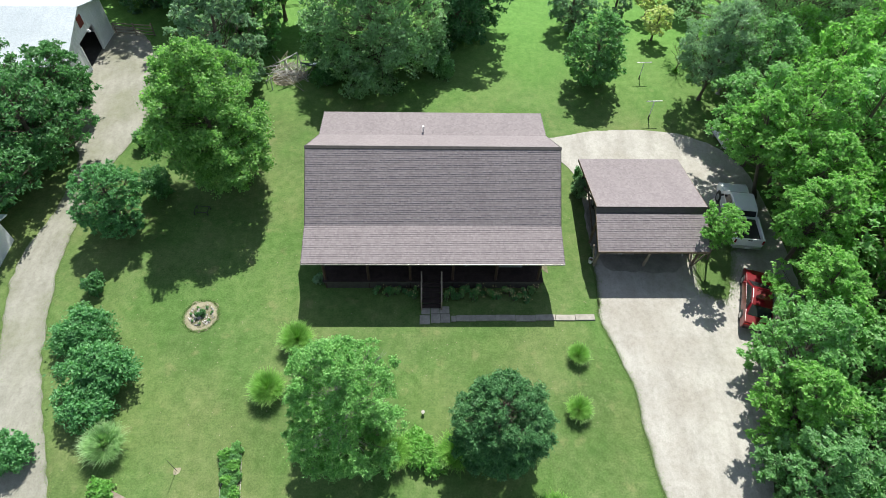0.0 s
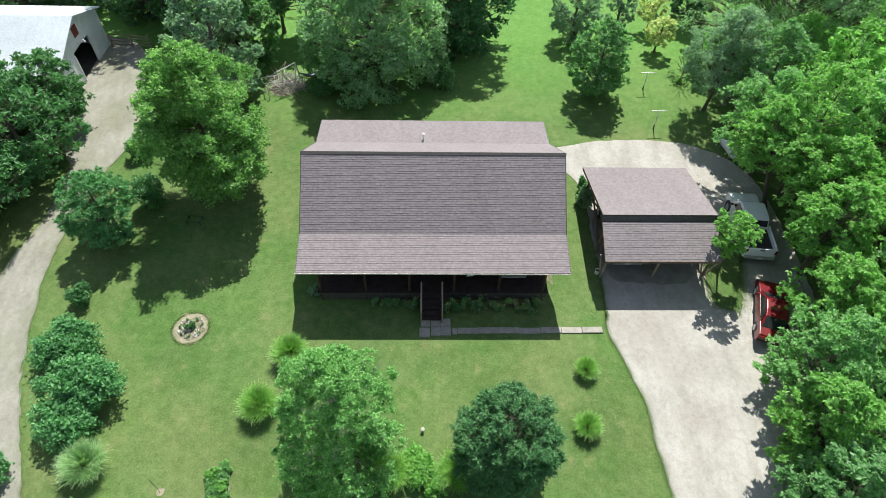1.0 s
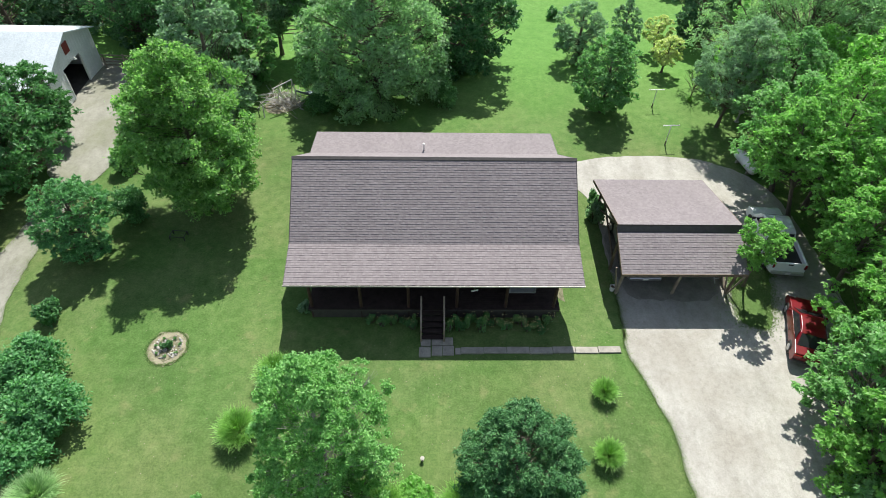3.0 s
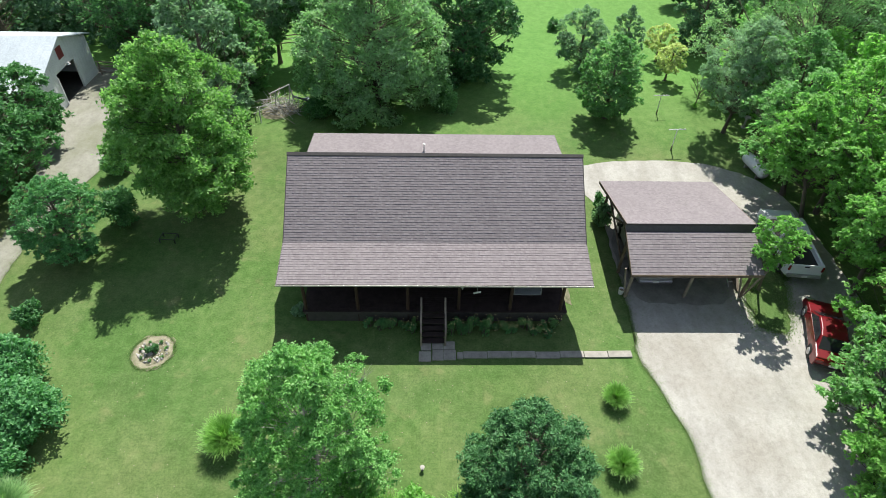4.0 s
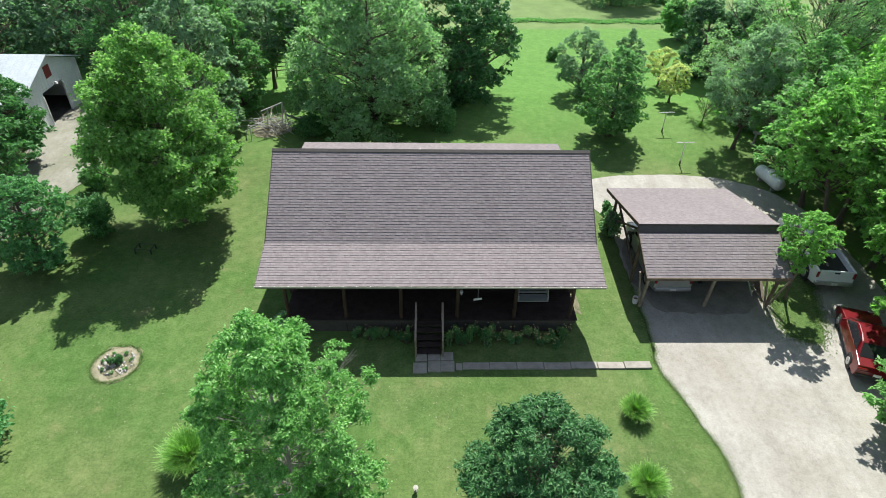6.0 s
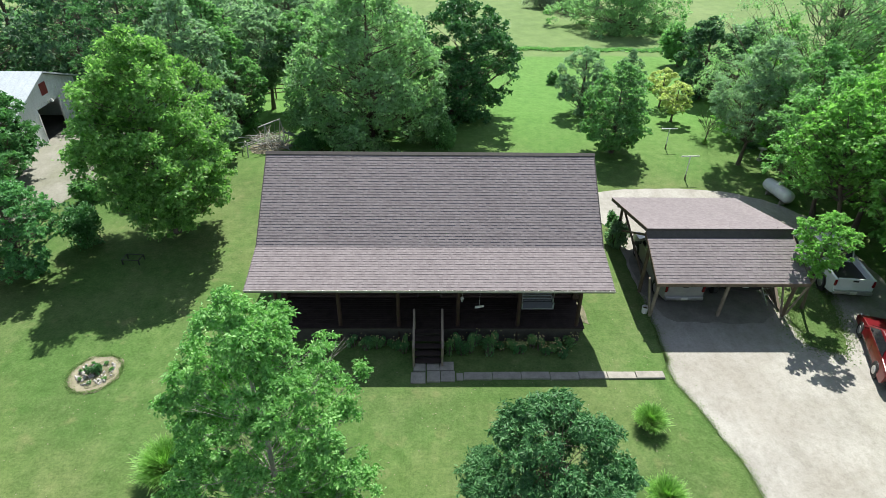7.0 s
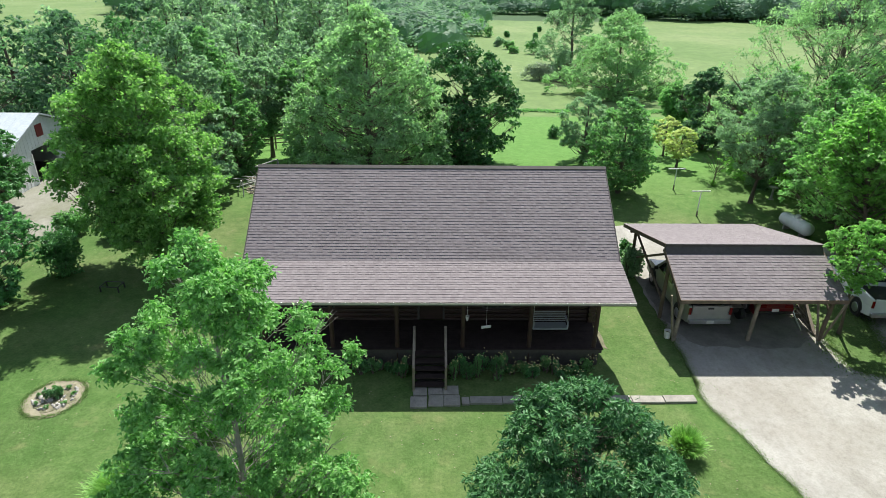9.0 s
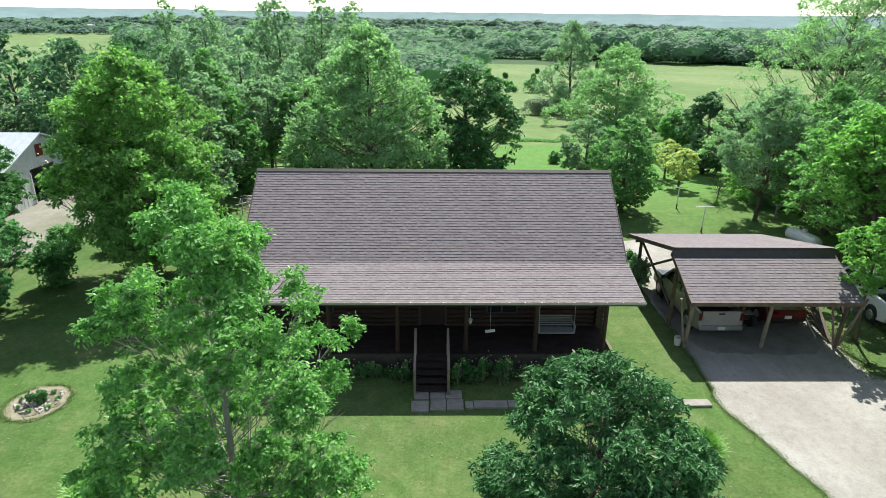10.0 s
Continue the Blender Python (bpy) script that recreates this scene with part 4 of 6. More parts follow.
place("ash_tree", 2, 3.48, 10.4, 6.85, -0.2, 2.5, LEAF_ASH, 98000, 0.145, "round dense dark green tree on the front lawn", aspect=0.34, shape="ball", trunk=0.07, limbs=360, bough=(0.11, 0.19), twigs=7, cluster=0.1, rise=0.5, flat=0.6, droop=0.45, uneven=0.05, inner=0.3)
place("maple_tree", 3, -14.4, 29.9, 11.5, 0.9, 4.25, LEAF_MAPLE, 78000, 0.178, "large spreading tree with yellow-green leaves beside the house", aspect=0.7, shape="oval", trunk=0.16, limbs=230, bough=(0.13, 0.25), twigs=10, cluster=0.11, rise=0.6, droop=0.5, uneven=0.2, inner=0.42)
place("apple_tree", 4, -20.4, 25.4, 5.4, 0.1, 2.4, LEAF_BLUE, 24000, 0.17, "small round fruit tree beside the lane", aspect=0.5, shape="ball", trunk=0.14, limbs=162, rise=0.5, uneven=0.1)
place("linden_tree", 5, -4.4, 43.9, 12.6, -0.6, 6.0, LEAF_SILVER, 64000, 0.24, "broad cone-shaped shade tree behind the house", aspect=0.6, shape="pyramid", trunk=0.2, limbs=380, bough=(0.09, 0.17), rise=0.5, droop=0.5, uneven=0.08)
place("walnut_tree", 6, 2.7, 48.6, 9.8, -0.6, 4.6, LEAF_ASH, 30000, 0.3, "dense dark green tree behind the house", aspect=0.5, shape="ball", trunk=0.24, limbs=175, rise=0.5, uneven=0.12)
place("pear_tree", 7, 13.6, 41.4, 6.8, 0.5, 2.75, LEAF_MID, 25000, 0.19, "small oval tree standing alone on the back lawn", aspect=0.55, shape="egg", trunk=0.13, limbs=135, rise=0.8)
place("willow_tree", 8, 13.2, 50.0, 5.7, 0.1, 2.5, LEAF_GREY, 20000, 0.2, "grey-green small tree on the back lawn", aspect=0.4, shape="ball", trunk=0.14, limbs=108)
place("willow_tree", 9, 17.6, 52.0, 5.1, 0.1, 1.6, LEAF_GREY, 11000, 0.2, "slim grey-green tree on the back lawn", aspect=0.4, shape="egg", trunk=0.12, limbs=67)
place("ornamental_tree", 10, 20.7, 52.2, 3.6, 0.7, 1.45, LEAF_YELLOW, 8000, 0.16, "small ornamental tree with golden yellow leaves", aspect=0.6, shape="ball", trunk=0.08, group="golden trees", limbs=54)
place("ornamental_tree", 11, 20.3, 48.0, 3.4, 0.8, 1.5, LEAF_YELLOW, 8000, 0.16, "small ornamental tree with golden yellow leaves", aspect=0.6, shape="ball", trunk=0.08, group="golden trees", limbs=54)
place("walnut_tree", 12, 25.2, 55.0, 7.4, 0.1, 2.9, LEAF_WOOD, 22000, 0.25, "dark bluish green tree at the end of the lawn", aspect=0.5, shape="ball", trunk=0.2, limbs=108)
place("willow_tree", 13, 22.3, 39.4, 9.2, 2.3, 3.3, LEAF_GREY, 30000, 0.2, "airy grey-green tree beside the back lawn", aspect=0.35, shape="egg", trunk=0.11, limbs=148, rise=0.9)
place("hackberry_tree", 14, -16.1, 39.9, 11.2, 0.2, 3.3, LEAF_GREY, 25000, 0.26, "tall grey-green tree behind the yard", aspect=0.5, shape="egg", trunk=0.2, limbs=148, rise=0.9)
place("hackberry_tree", 15, -16.6, 46.3, 10.6, 0.3, 2.9, LEAF_MID, 22000, 0.25, "tall slender green tree behind the yard", aspect=0.5, shape="egg", trunk=0.18, limbs=121)
place("hackberry_tree", 16, -13.5, 50.8, 8.6, 1.9, 3.0, LEAF_GREY, 20000, 0.24, "slender tree with a bare lower trunk", aspect=0.5, shape="vase", trunk=0.15, limbs=108, rise=1.0)
place("hackberry_tree", 17, -10.2, 51.5, 8.4, 1.6, 2.9, LEAF_MID, 20000, 0.25, "slender tree with a bare lower trunk", aspect=0.5, shape="vase", trunk=0.14, limbs=108, rise=1.0)
place("hackberry_tree", 18, -14.9, 45.4, 7.6, 0.1, 2.4, LEAF_MID, 15000, 0.24, "leafy green tree at the back of the yard", aspect=0.5, shape="egg", trunk=0.13, limbs=108)
for i, (x, y, h, r, mat) in enumerate(((-28.0, 31.6, 7.4, 4.0, LEAF_DARK), (-32.2, 34.5, 8.0, 4.2, LEAF_DARK), (-28.4, 36.4, 6.2, 3.4, LEAF_DARK), (-29.6, 27.2, 7.0, 4.2, LEAF_DARK), (-35.5, 30, 9, 4.8, LEAF_DARK),
                                       (-26.2, 53.4, 11.5, 4.6, LEAF_DARK), (-21.6, 51.6, 11.0, 4.0, LEAF_DARK))):
    place("walnut_tree", 30 + i, x, y, h, 0.3, r, mat, 14000, 0.3, "dark green tree overhanging the farm lane", aspect=0.42, shape="ball", trunk=0.22, group="lane trees", limbs=121, droop=0.4, uneven=0.2)

# woods behind barn and yard
proto_dark = limb_meshes("wood_tree", 50, 12, -1.2, 5.2, LEAF_WOOD, 5600, 0.5, limbs=121, fine_wood=False, trunk=0.25, aspect=0.55, shape="dome")
proto_mid = limb_meshes("wood_tree", 51, 12.6, -1.2, 5.2, LEAF_GREY, 5800, 0.48, limbs=121, fine_wood=False, trunk=0.25, aspect=0.55, shape="egg")
proto_cotton = limb_meshes("cottonwood", 52, 17.4, -1.0, 4.8, LEAF_GREY, 10500, 0.36, limbs=130, bough=(0.15, 0.28), twigs=10, fine_wood=False, trunk=0.22, aspect=0.7, shape="egg", rise=1.2, uneven=0.14, inner=0.4)
rng = np.random.default_rng(77)


def copse(rows, proto, name, label, group):
    for x, y, s in rows:
        plant(name, proto, x + rng.normal() * 0.5, y + rng.normal() * 0.5, label, "tree", group, rng.uniform(0, 360), (s * rng.uniform(0.9, 1.1), s * rng.uniform(0.9, 1.1), s * rng.uniform(0.92, 1.08)))


copse([(-27, 56, 0.85), (-33, 58, 0.95), (-40, 55, 1.0), (-47, 57, 1), (-22, 60, 0.9), (-37, 64, 1), (-30, 66, 1), (-54, 60, 1), (-62, 58, 1), (-45, 66, 1), (-44, 47, 0.8), (-56, 45, 0.9), (-50, 36, 0.9), (-44, 24, 0.9), (-40, 38, .8)],
      proto_dark, "wood_tree", "dark green tree in the wood behind the barn", "barn wood")
copse([(-20, 68, 0.9), (-14, 66, 0.8), (-26, 73, 0.9), (-9, 62, 0.75), (-4, 60, 0.7), (-12, 76, 0.85), (-6, 72, 0.7), (-19, 58, 0.75), (-34, 78, 0.9), (-44, 76, 0.9), (-55, 76, 0.9)], proto_mid, "wood_tree", "green tree in the wood behind the yard", "yard wood")
copse([(-30, 84, 1), (-22, 88, 1.05), (-15, 90, 1), (-10, 86, 0.95), (-25, 98, 1), (-13, 102, 1.0), (-37, 90, 0.95), (-33, 97, 0.95), (-18, 95, 0.95)], proto_cotton, "cottonwood", "tall airy cottonwood behind the yard", "cottonwoods")

# wood along the drive
proto_box = [limb_meshes("box_elder", 60 + i, 8.6, -0.2, 3.6, (LEAF_BRIGHT, LEAF_PALE, LEAF_BRIGHT)[i], 7000, 0.31, limbs=105, bough=(0.15, 0.27), twigs=9, fine_wood=False, trunk=0.17, aspect=0.5, shape="dome", flat=0.6, uneven=0.25, rise=0.9) for i in range(3)]
spots = [(28.5, 24.0, 1.2), (28.5, 29.5, 1.25), (28.5, 35.0, 1.2), (33.5, 26.0, 1.25), (33.5, 32.0, 1.25), (32.5, 38.0, 1.2), (28.0, 40.5, 1.0), (37.5, 36.0, 1.25),
         (38.0, 29, 1.25), (38, 42, 1.25), (26.8, 18.5, 1.15), (31.5, 20.0, 1.2), (36.5, 22.5, 1.2), (25.4, 13.8, 1.05), (29.8, 14.6, 1.15), (34.5, 16.0, 1.2), (42, 26, 1.2), (43, 34, 1.3), (40.5, 18, 1.2),
         (36, 49, 1.2), (44, 42, 1.3), (47, 48, 1.3), (30.5, 52, 0.9), (48, 28, 1.3), (25, 44.2, 0.75), (45, 14, 1.1), (37, 11, 1), (31, 9.5, 0.95)]
for i, (x, y, s) in enumerate(spots):
    plant("box_elder", proto_box[i % 3], x, y, "bright green box elder in the thicket by the drive", "tree", "drive thicket", rng.uniform(0, 360), (s * 0.95, s * 0.95, s * rng.uniform(0.92, 1.08)))
for i, (x, y, h, base, r, lx, ly, mat) in enumerate(((23.6, 22.6, 8.6, 2.8, 2.6, -1.2, -0.7, LEAF_BRIGHT), (24.6, 25.6, 9.2, 3.2, 2.8, -1.0, -0.7, LEAF_BRIGHT), (25.0, 29.8, 11.4, 2.5, 3.6, -0.6, -0.4, LEAF_BRIGHT), (23.4, 28.4, 9.2, 4.3, 2.5, -2.4, -0.2, LEAF_BRIGHT),
                                                     (23.6, 31.7, 9.2, 2.2, 3.3, -1.3, 0.0, LEAF_PALE), (25.4, 36.6, 9.6, 1.5, 3.2, -0.8, 0.0, LEAF_MID), (22.9, 18.0, 7.4, 1.5, 2.5, -1.2, -0.3, LEAF_BRIGHT),
                                                     (20.3, 14.2, 7.8, 0.5, 2.7, -0.8, 0.0, LEAF_PALE), (19.3, 11.2, 6.9, 0.2, 2.5, -0.5, 0.0, LEAF_BRIGHT), (18.8, 7.8, 6.6, 0.2, 2.5, -0.4, 0.0, LEAF_MID))):
    place("box_elder", 650 + i, x, y, h, base, r, mat, 19000, 0.21, "bright green box elder overhanging the drive", "tree", "drive edge trees", limbs=120, bough=(0.15, 0.27), twigs=9, trunk=0.14, aspect=0.5, shape="egg", lean=(lx, ly), droop=0.4, flat=0.6, uneven=0.22, rise=0.8)
proto_low = limb_meshes("hazel", 70, 4.4, -0.2, 2.4, LEAF_MID, 6500, 0.23, limbs=121, fine_wood=False, trunk=0.08, aspect=0.5, shape="dome")
for x, y, s in ((18.5, 9.4, 0.7), (18.3, 6.0, 0.8), (18.4, 3.6, 0.95), (20.4, 12.8, 0.7), (22.4, 9.8, 1.2), (22, 5.8, 1.2), (26.0, 10.4, 1.2), (26, 6, 1.2), (18.3, 1.0, 0.95), (22, 1.5, 1.1), (26, 2, 1.2), (29.5, 4.5, 1.3)):
    plant("hazel_tree", proto_low, x, y, "dark green leafy thicket tree at the edge of the drive", "tree", "hazel thicket", rng.uniform(0, 360), (s, s, s * rng.uniform(0.9, 1.05)))
# the limb over the carport
place("box_elder", 80, 18.4, 22.9, 5.8, 2.5, 1.45, LEAF_BRIGHT, 8000, 0.17, "young bright green box elder leaning over the carport", limbs=46, bough=(0.2, 0.34), twigs=14, sparse=0.12, trunk=0.06, shape="ball", lean=(-0.7, -0.7), droop=0.5, flat=0.6, uneven=0.25)
place("elm_tree", 81, 30.6, 46.5, 17.0, 1.5, 7.4, LEAF_SILVER, 44000, 0.21, "tall open elm with bare limbs showing", limbs=210, bough=(0.12, 0.24), inner=0.5, trunk=0.32, aspect=0.5, shape="dome", rise=0.9, uneven=0.3)
place("elm_tree", 82, 42, 52.0, 14.5, 1.0, 6.0, LEAF_GREY, 18000, 0.33, "tall tree at the edge of the thicket", limbs=148, trunk=0.36, aspect=0.5)
# meadow trees
place("oak_tree", 83, 27.1, 89.5, 12.2, -2.2, 8.0, LEAF_SILVER, 32000, 0.36, "broad sunlit tree at the edge of the meadow", limbs=95, bough=(0.18, 0.32), twigs=22, trunk=0.25, shape="dome", uneven=0.25)
place("oak_tree", 84, 25.2, 112.0, 16.0, -2.0, 6.4, LEAF_GREY, 24000, 0.36, "tall tree at the edge of the meadow", limbs=95, bough=(0.18, 0.32), twigs=22, trunk=0.3, shape="egg", rise=1.2, uneven=0.25)
place("oak_tree", 85, 28.0, 68.0, 5.0, 0.2, 2.6, LEAF_MID, 14000, 0.3, "bushy tree at the end of the lawn", lobes=24, trunk=0.2, shape="ball", group="lawn end trees")
place("oak_tree", 86, 32.8, 63.0, 6.2, 0.2, 3.2, LEAF_GREY, 14000, 0.3, "bushy tree at the end of the lawn", lobes=24, trunk=0.2, shape="ball", group="lawn end trees")
place("oak_tree", 87, 5.0, 150, 6.6, 0.1, 3.6, LEAF_MID, 6000, 0.45, "lone round tree in the meadow", lobes=20, trunk=0.2, shape="ball")
shrub("juniper_bush", 19.0, 108.0, 4.3, 2.8, 3.3, LEAF_ASHEN, 4200, 0.3, "grey-green bush in the meadow", 90)

for i, (x, y, r, h, mat) in enumerate(((19, 215, 3.2, 4.2, LEAF_MID), (18.8, 180, 2.4, 2.6, LEAF_GREY), (20.4, 160, 1.8, 2.0, LEAF_MID), (25.6, 159, 3.6, 4.2, LEAF_DARK), (20.6, 172, 2.0, 2.2, LEAF_MID), (25, 215, 1.6, 2.0, LEAF_DARK),
                                       (33, 205, 1.4, 2.4, LEAF_DARK), (40, 240, 1.4, 2.2, LEAF_DARK), (52, 262, 1.6, 3.0, LEAF_DARK), (75, 285, 2.0, 4.0, LEAF_DARK), (88, 282, 2.6, 5.0, LEAF_MID), (60, 290, 2, 4, LEAF_MID), (16, 225, 3.4, 5.5, LEAF_MID), (12, 240, 4, 7, LEAF_MID))):
    shrub("meadow_bush", x, y, r, r * 0.9, h, mat, 700, 0.5, "scattered bush in the open meadow", 600 + i, "bush", "meadow bushes", 0.7, 6)

# far woods: one sheet of crowns
def far_wood(seed, count, where, size):
    r = np.random.default_rng(seed)
    V, F, n0 = [], [], 0
    rings = np.array([[(math.cos(a) * math.cos(b), math.sin(a) * math.cos(b), math.sin(b)) for a in np.arange(8) * math.pi / 4] for b in (-0.5, 0.1, 0.6, 1.05, 1.5)])
    k8 = np.arange(8)
    dome = np.concatenate([np.stack((j * 8 + k8, j * 8 + (k8 + 1) % 8, j * 8 + 8 + (k8 + 1) % 8, j * 8 + 8 + k8), 1) for j in range(4)])
    for _ in range(count):
        x, y = where(r)
        grow = size * (1 + max(math.hypot(x, y) - 330, 0) / 900)
        h, w = (r.uniform(4.5, 11) + 4.0 * r.uniform() ** 4) * size, r.uniform(4.2, 8.4) * grow
        z0 = float(ground_z(x, y))
        k, q = (240, 0.17) if math.hypot(x, y) < 260 else (210, 0.16) if math.hypot(x, y) < 480 else (44, 0.46)
        d = unit(r.normal(size=(k, 3)) + np.array((0, 0, 0.35)))
        p = np.array((x, y, z0 + h * 0.52)) + d * np.array((w, w, h * 0.5)) * r.uniform(0.75, 1.08, (k, 1))
        v, f = leaves(r, p, d, w * q, 0.8, 0.88)
        mass = rings * r.uniform(0.62, 0.88, (5, 8, 1)) * np.array((w, w, h * 0.5)) + np.array((x, y, z0 + h * 0.5))
        v, f = np.concatenate((v, mass.reshape(-1, 3))), np.concatenate((f, dome + len(v)))
        V.append(v)
        F.append(f + n0)
        n0 += len(v)
    return np.concatenate(V), np.concatenate(F)


def wood_belt(r):
    while True:
        y = 285 + 1700 * r.uniform() ** 2.2
        x = r.uniform(-0.95, 0.95) * y
        if y < max(285, 436 - 0.84 * abs(x)) + 8 * math.sin(x * 0.083 + 1) + 5 * r.normal():
            continue
        if x < -0.475 * y and y < 860:
            continue
        return x, y


def near_belt(r):
    while True:
        x, y = wood_belt(r)
        if y < 640:
            return x, y


def hazy_belt(r):
    while True:
        x, y = wood_belt(r)
        if y >= 640:
            return x, y


def meadow_side(r):
    t = r.uniform()
    return -10 - 45 * r.uniform() + 42 * t + 6 * r.normal(), 120 + 285 * t


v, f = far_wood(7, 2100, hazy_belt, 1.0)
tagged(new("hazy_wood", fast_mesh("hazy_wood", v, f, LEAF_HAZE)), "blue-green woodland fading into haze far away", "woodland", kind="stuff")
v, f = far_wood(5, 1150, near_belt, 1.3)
tagged(new("far_wood", fast_mesh("far_wood", v, f, LEAF_FAR_HAZE)), "hazy woodland stretching to the horizon", "woodland", kind="stuff")
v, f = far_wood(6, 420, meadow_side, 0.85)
tagged(new("meadow_wood", fast_mesh("meadow_wood", v, f, LEAF_FAR_HAZE)), "green woodland along the side of the meadow", "woodland", kind="stuff")


# farm far off
def far_farm(x, y, length, turn, label):
    z = float(ground_z(x, y))
    t = thing("farm_building", label, "farm building", pose(x, y, z, 0, 0, turn), "far farm")
    part("wall", one(box, (0, 0, 2.5), (length, 12, 5)), BARN_WHITE, t)
    part("roof", one(prism, [(-7, 4.6), (0, 8.4), (7, 4.6), (7, 4.3), (0, 8.0), (-7, 4.3)], -length / 2 - 1, length / 2 + 1), BARN_ROOF, t)


far_farm(-650, 1052, 52, 22, "long white farm building across the fields")
far_farm(-562, 1085, 26, 15, "low pale farm building across the fields")
far_farm(-700, 1010, 20, 30, "small white farm building across the fields")


# skyline
def ridge_line(dist, top, seed):
    r = np.random.default_rng(seed)
    a = np.linspace(-1.25, 1.25, 220)
    ph = r.uniform(0, 6.28, 6)
    h = top + sum((1.6 / k) * np.sin(a * k * 9 + ph[k - 1]) for k in range(1, 7)) + r.normal(size=len(a)) * 0.5
    x, y = np.sin(a) * dist, np.cos(a) * dist
    up = np.stack((x, y, h), 1)
    low = np.stack((x * 0.97, y * 0.97, np.full(len(a), -20.0)), 1)
    v = np.concatenate((up, low))
    i = np.arange(len(a) - 1)
    n = len(a)
    return fast_mesh("backdrop", v, np.stack((i, i + 1, i + 1 + n, i + n), 1), DISTANCE, True)


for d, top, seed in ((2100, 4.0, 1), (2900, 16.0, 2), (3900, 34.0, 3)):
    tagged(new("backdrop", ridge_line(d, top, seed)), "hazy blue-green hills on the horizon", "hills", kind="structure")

# ---- vehicles ----
def shell(bm, profile, low, top, z_low, z_top):
    """A body from its side profile (y, z), narrower towards the top."""
    def half(z):
        k = min(max((z - z_low) / (z_top - z_low), 0), 1)
        return low + (top - low) * k
    a = [bm.verts.new((-half(z), y, z)) for y, z in profile]
    b = [bm.verts.new((half(z), y, z)) for y, z in profile]
    n = len(profile)
    bm.faces.new(a)
    bm.faces.new(b[::-1])
    for i in range(n):
        bm.faces.new((a[i], b[i], b[(i + 1) % n], a[(i + 1) % n]))
    bmesh.ops.recalc_face_normals(bm, faces=bm.faces)
    bmesh.ops.bevel(bm, geom=[e for e in bm.edges if e.is_manifold and e.calc_face_angle(0) > 0.35], offset=0.035, segments=2, affect="EDGES", profile=0.6)


def wheel(root, x, y, r, w):
    s = 1 if x > 0 else -1
    tyre = part("wheel", one(rod, (x - w / 2, y, r), (x + w / 2, y, r), r, None, 22), RUBBER, root)
    bm = bmesh.new()
    rod(bm, (x + s * (w / 2 - 0.02), y, r), (x + s * (w / 2 + 0.015), y, r), r * 0.64, r * 0.58, 18)
    rod(bm, (x + s * (w / 2), y, r), (x + s * (w / 2 + 0.03), y, r), r * 0.16, None, 10)
    part("rim", bm, CHROME, tyre)


def quad_slab(bm, pts, t=0.012):
    """A thin pane through four corners."""
    p = [Vector(q) for q in pts]
    nrm = (p[1] - p[0]).cross(p[3] - p[0]).normalized() * t
    a = [bm.verts.new(q) for q in p]
    b = [bm.verts.new(q + nrm) for q in p]
    bm.faces.new(a[::-1])
    bm.faces.new(b)
    for i in range(4):
        bm.faces.new((a[i], a[(i + 1) % 4], b[(i + 1) % 4], b[i]))


def arch(bm, x, y, r, s):
    """A dark wheel arch lip."""
    rod(bm, (x - s * 0.06, y, r * 0.98), (x + s * 0.012, y, r * 0.98), r * 1.22, None, 20)


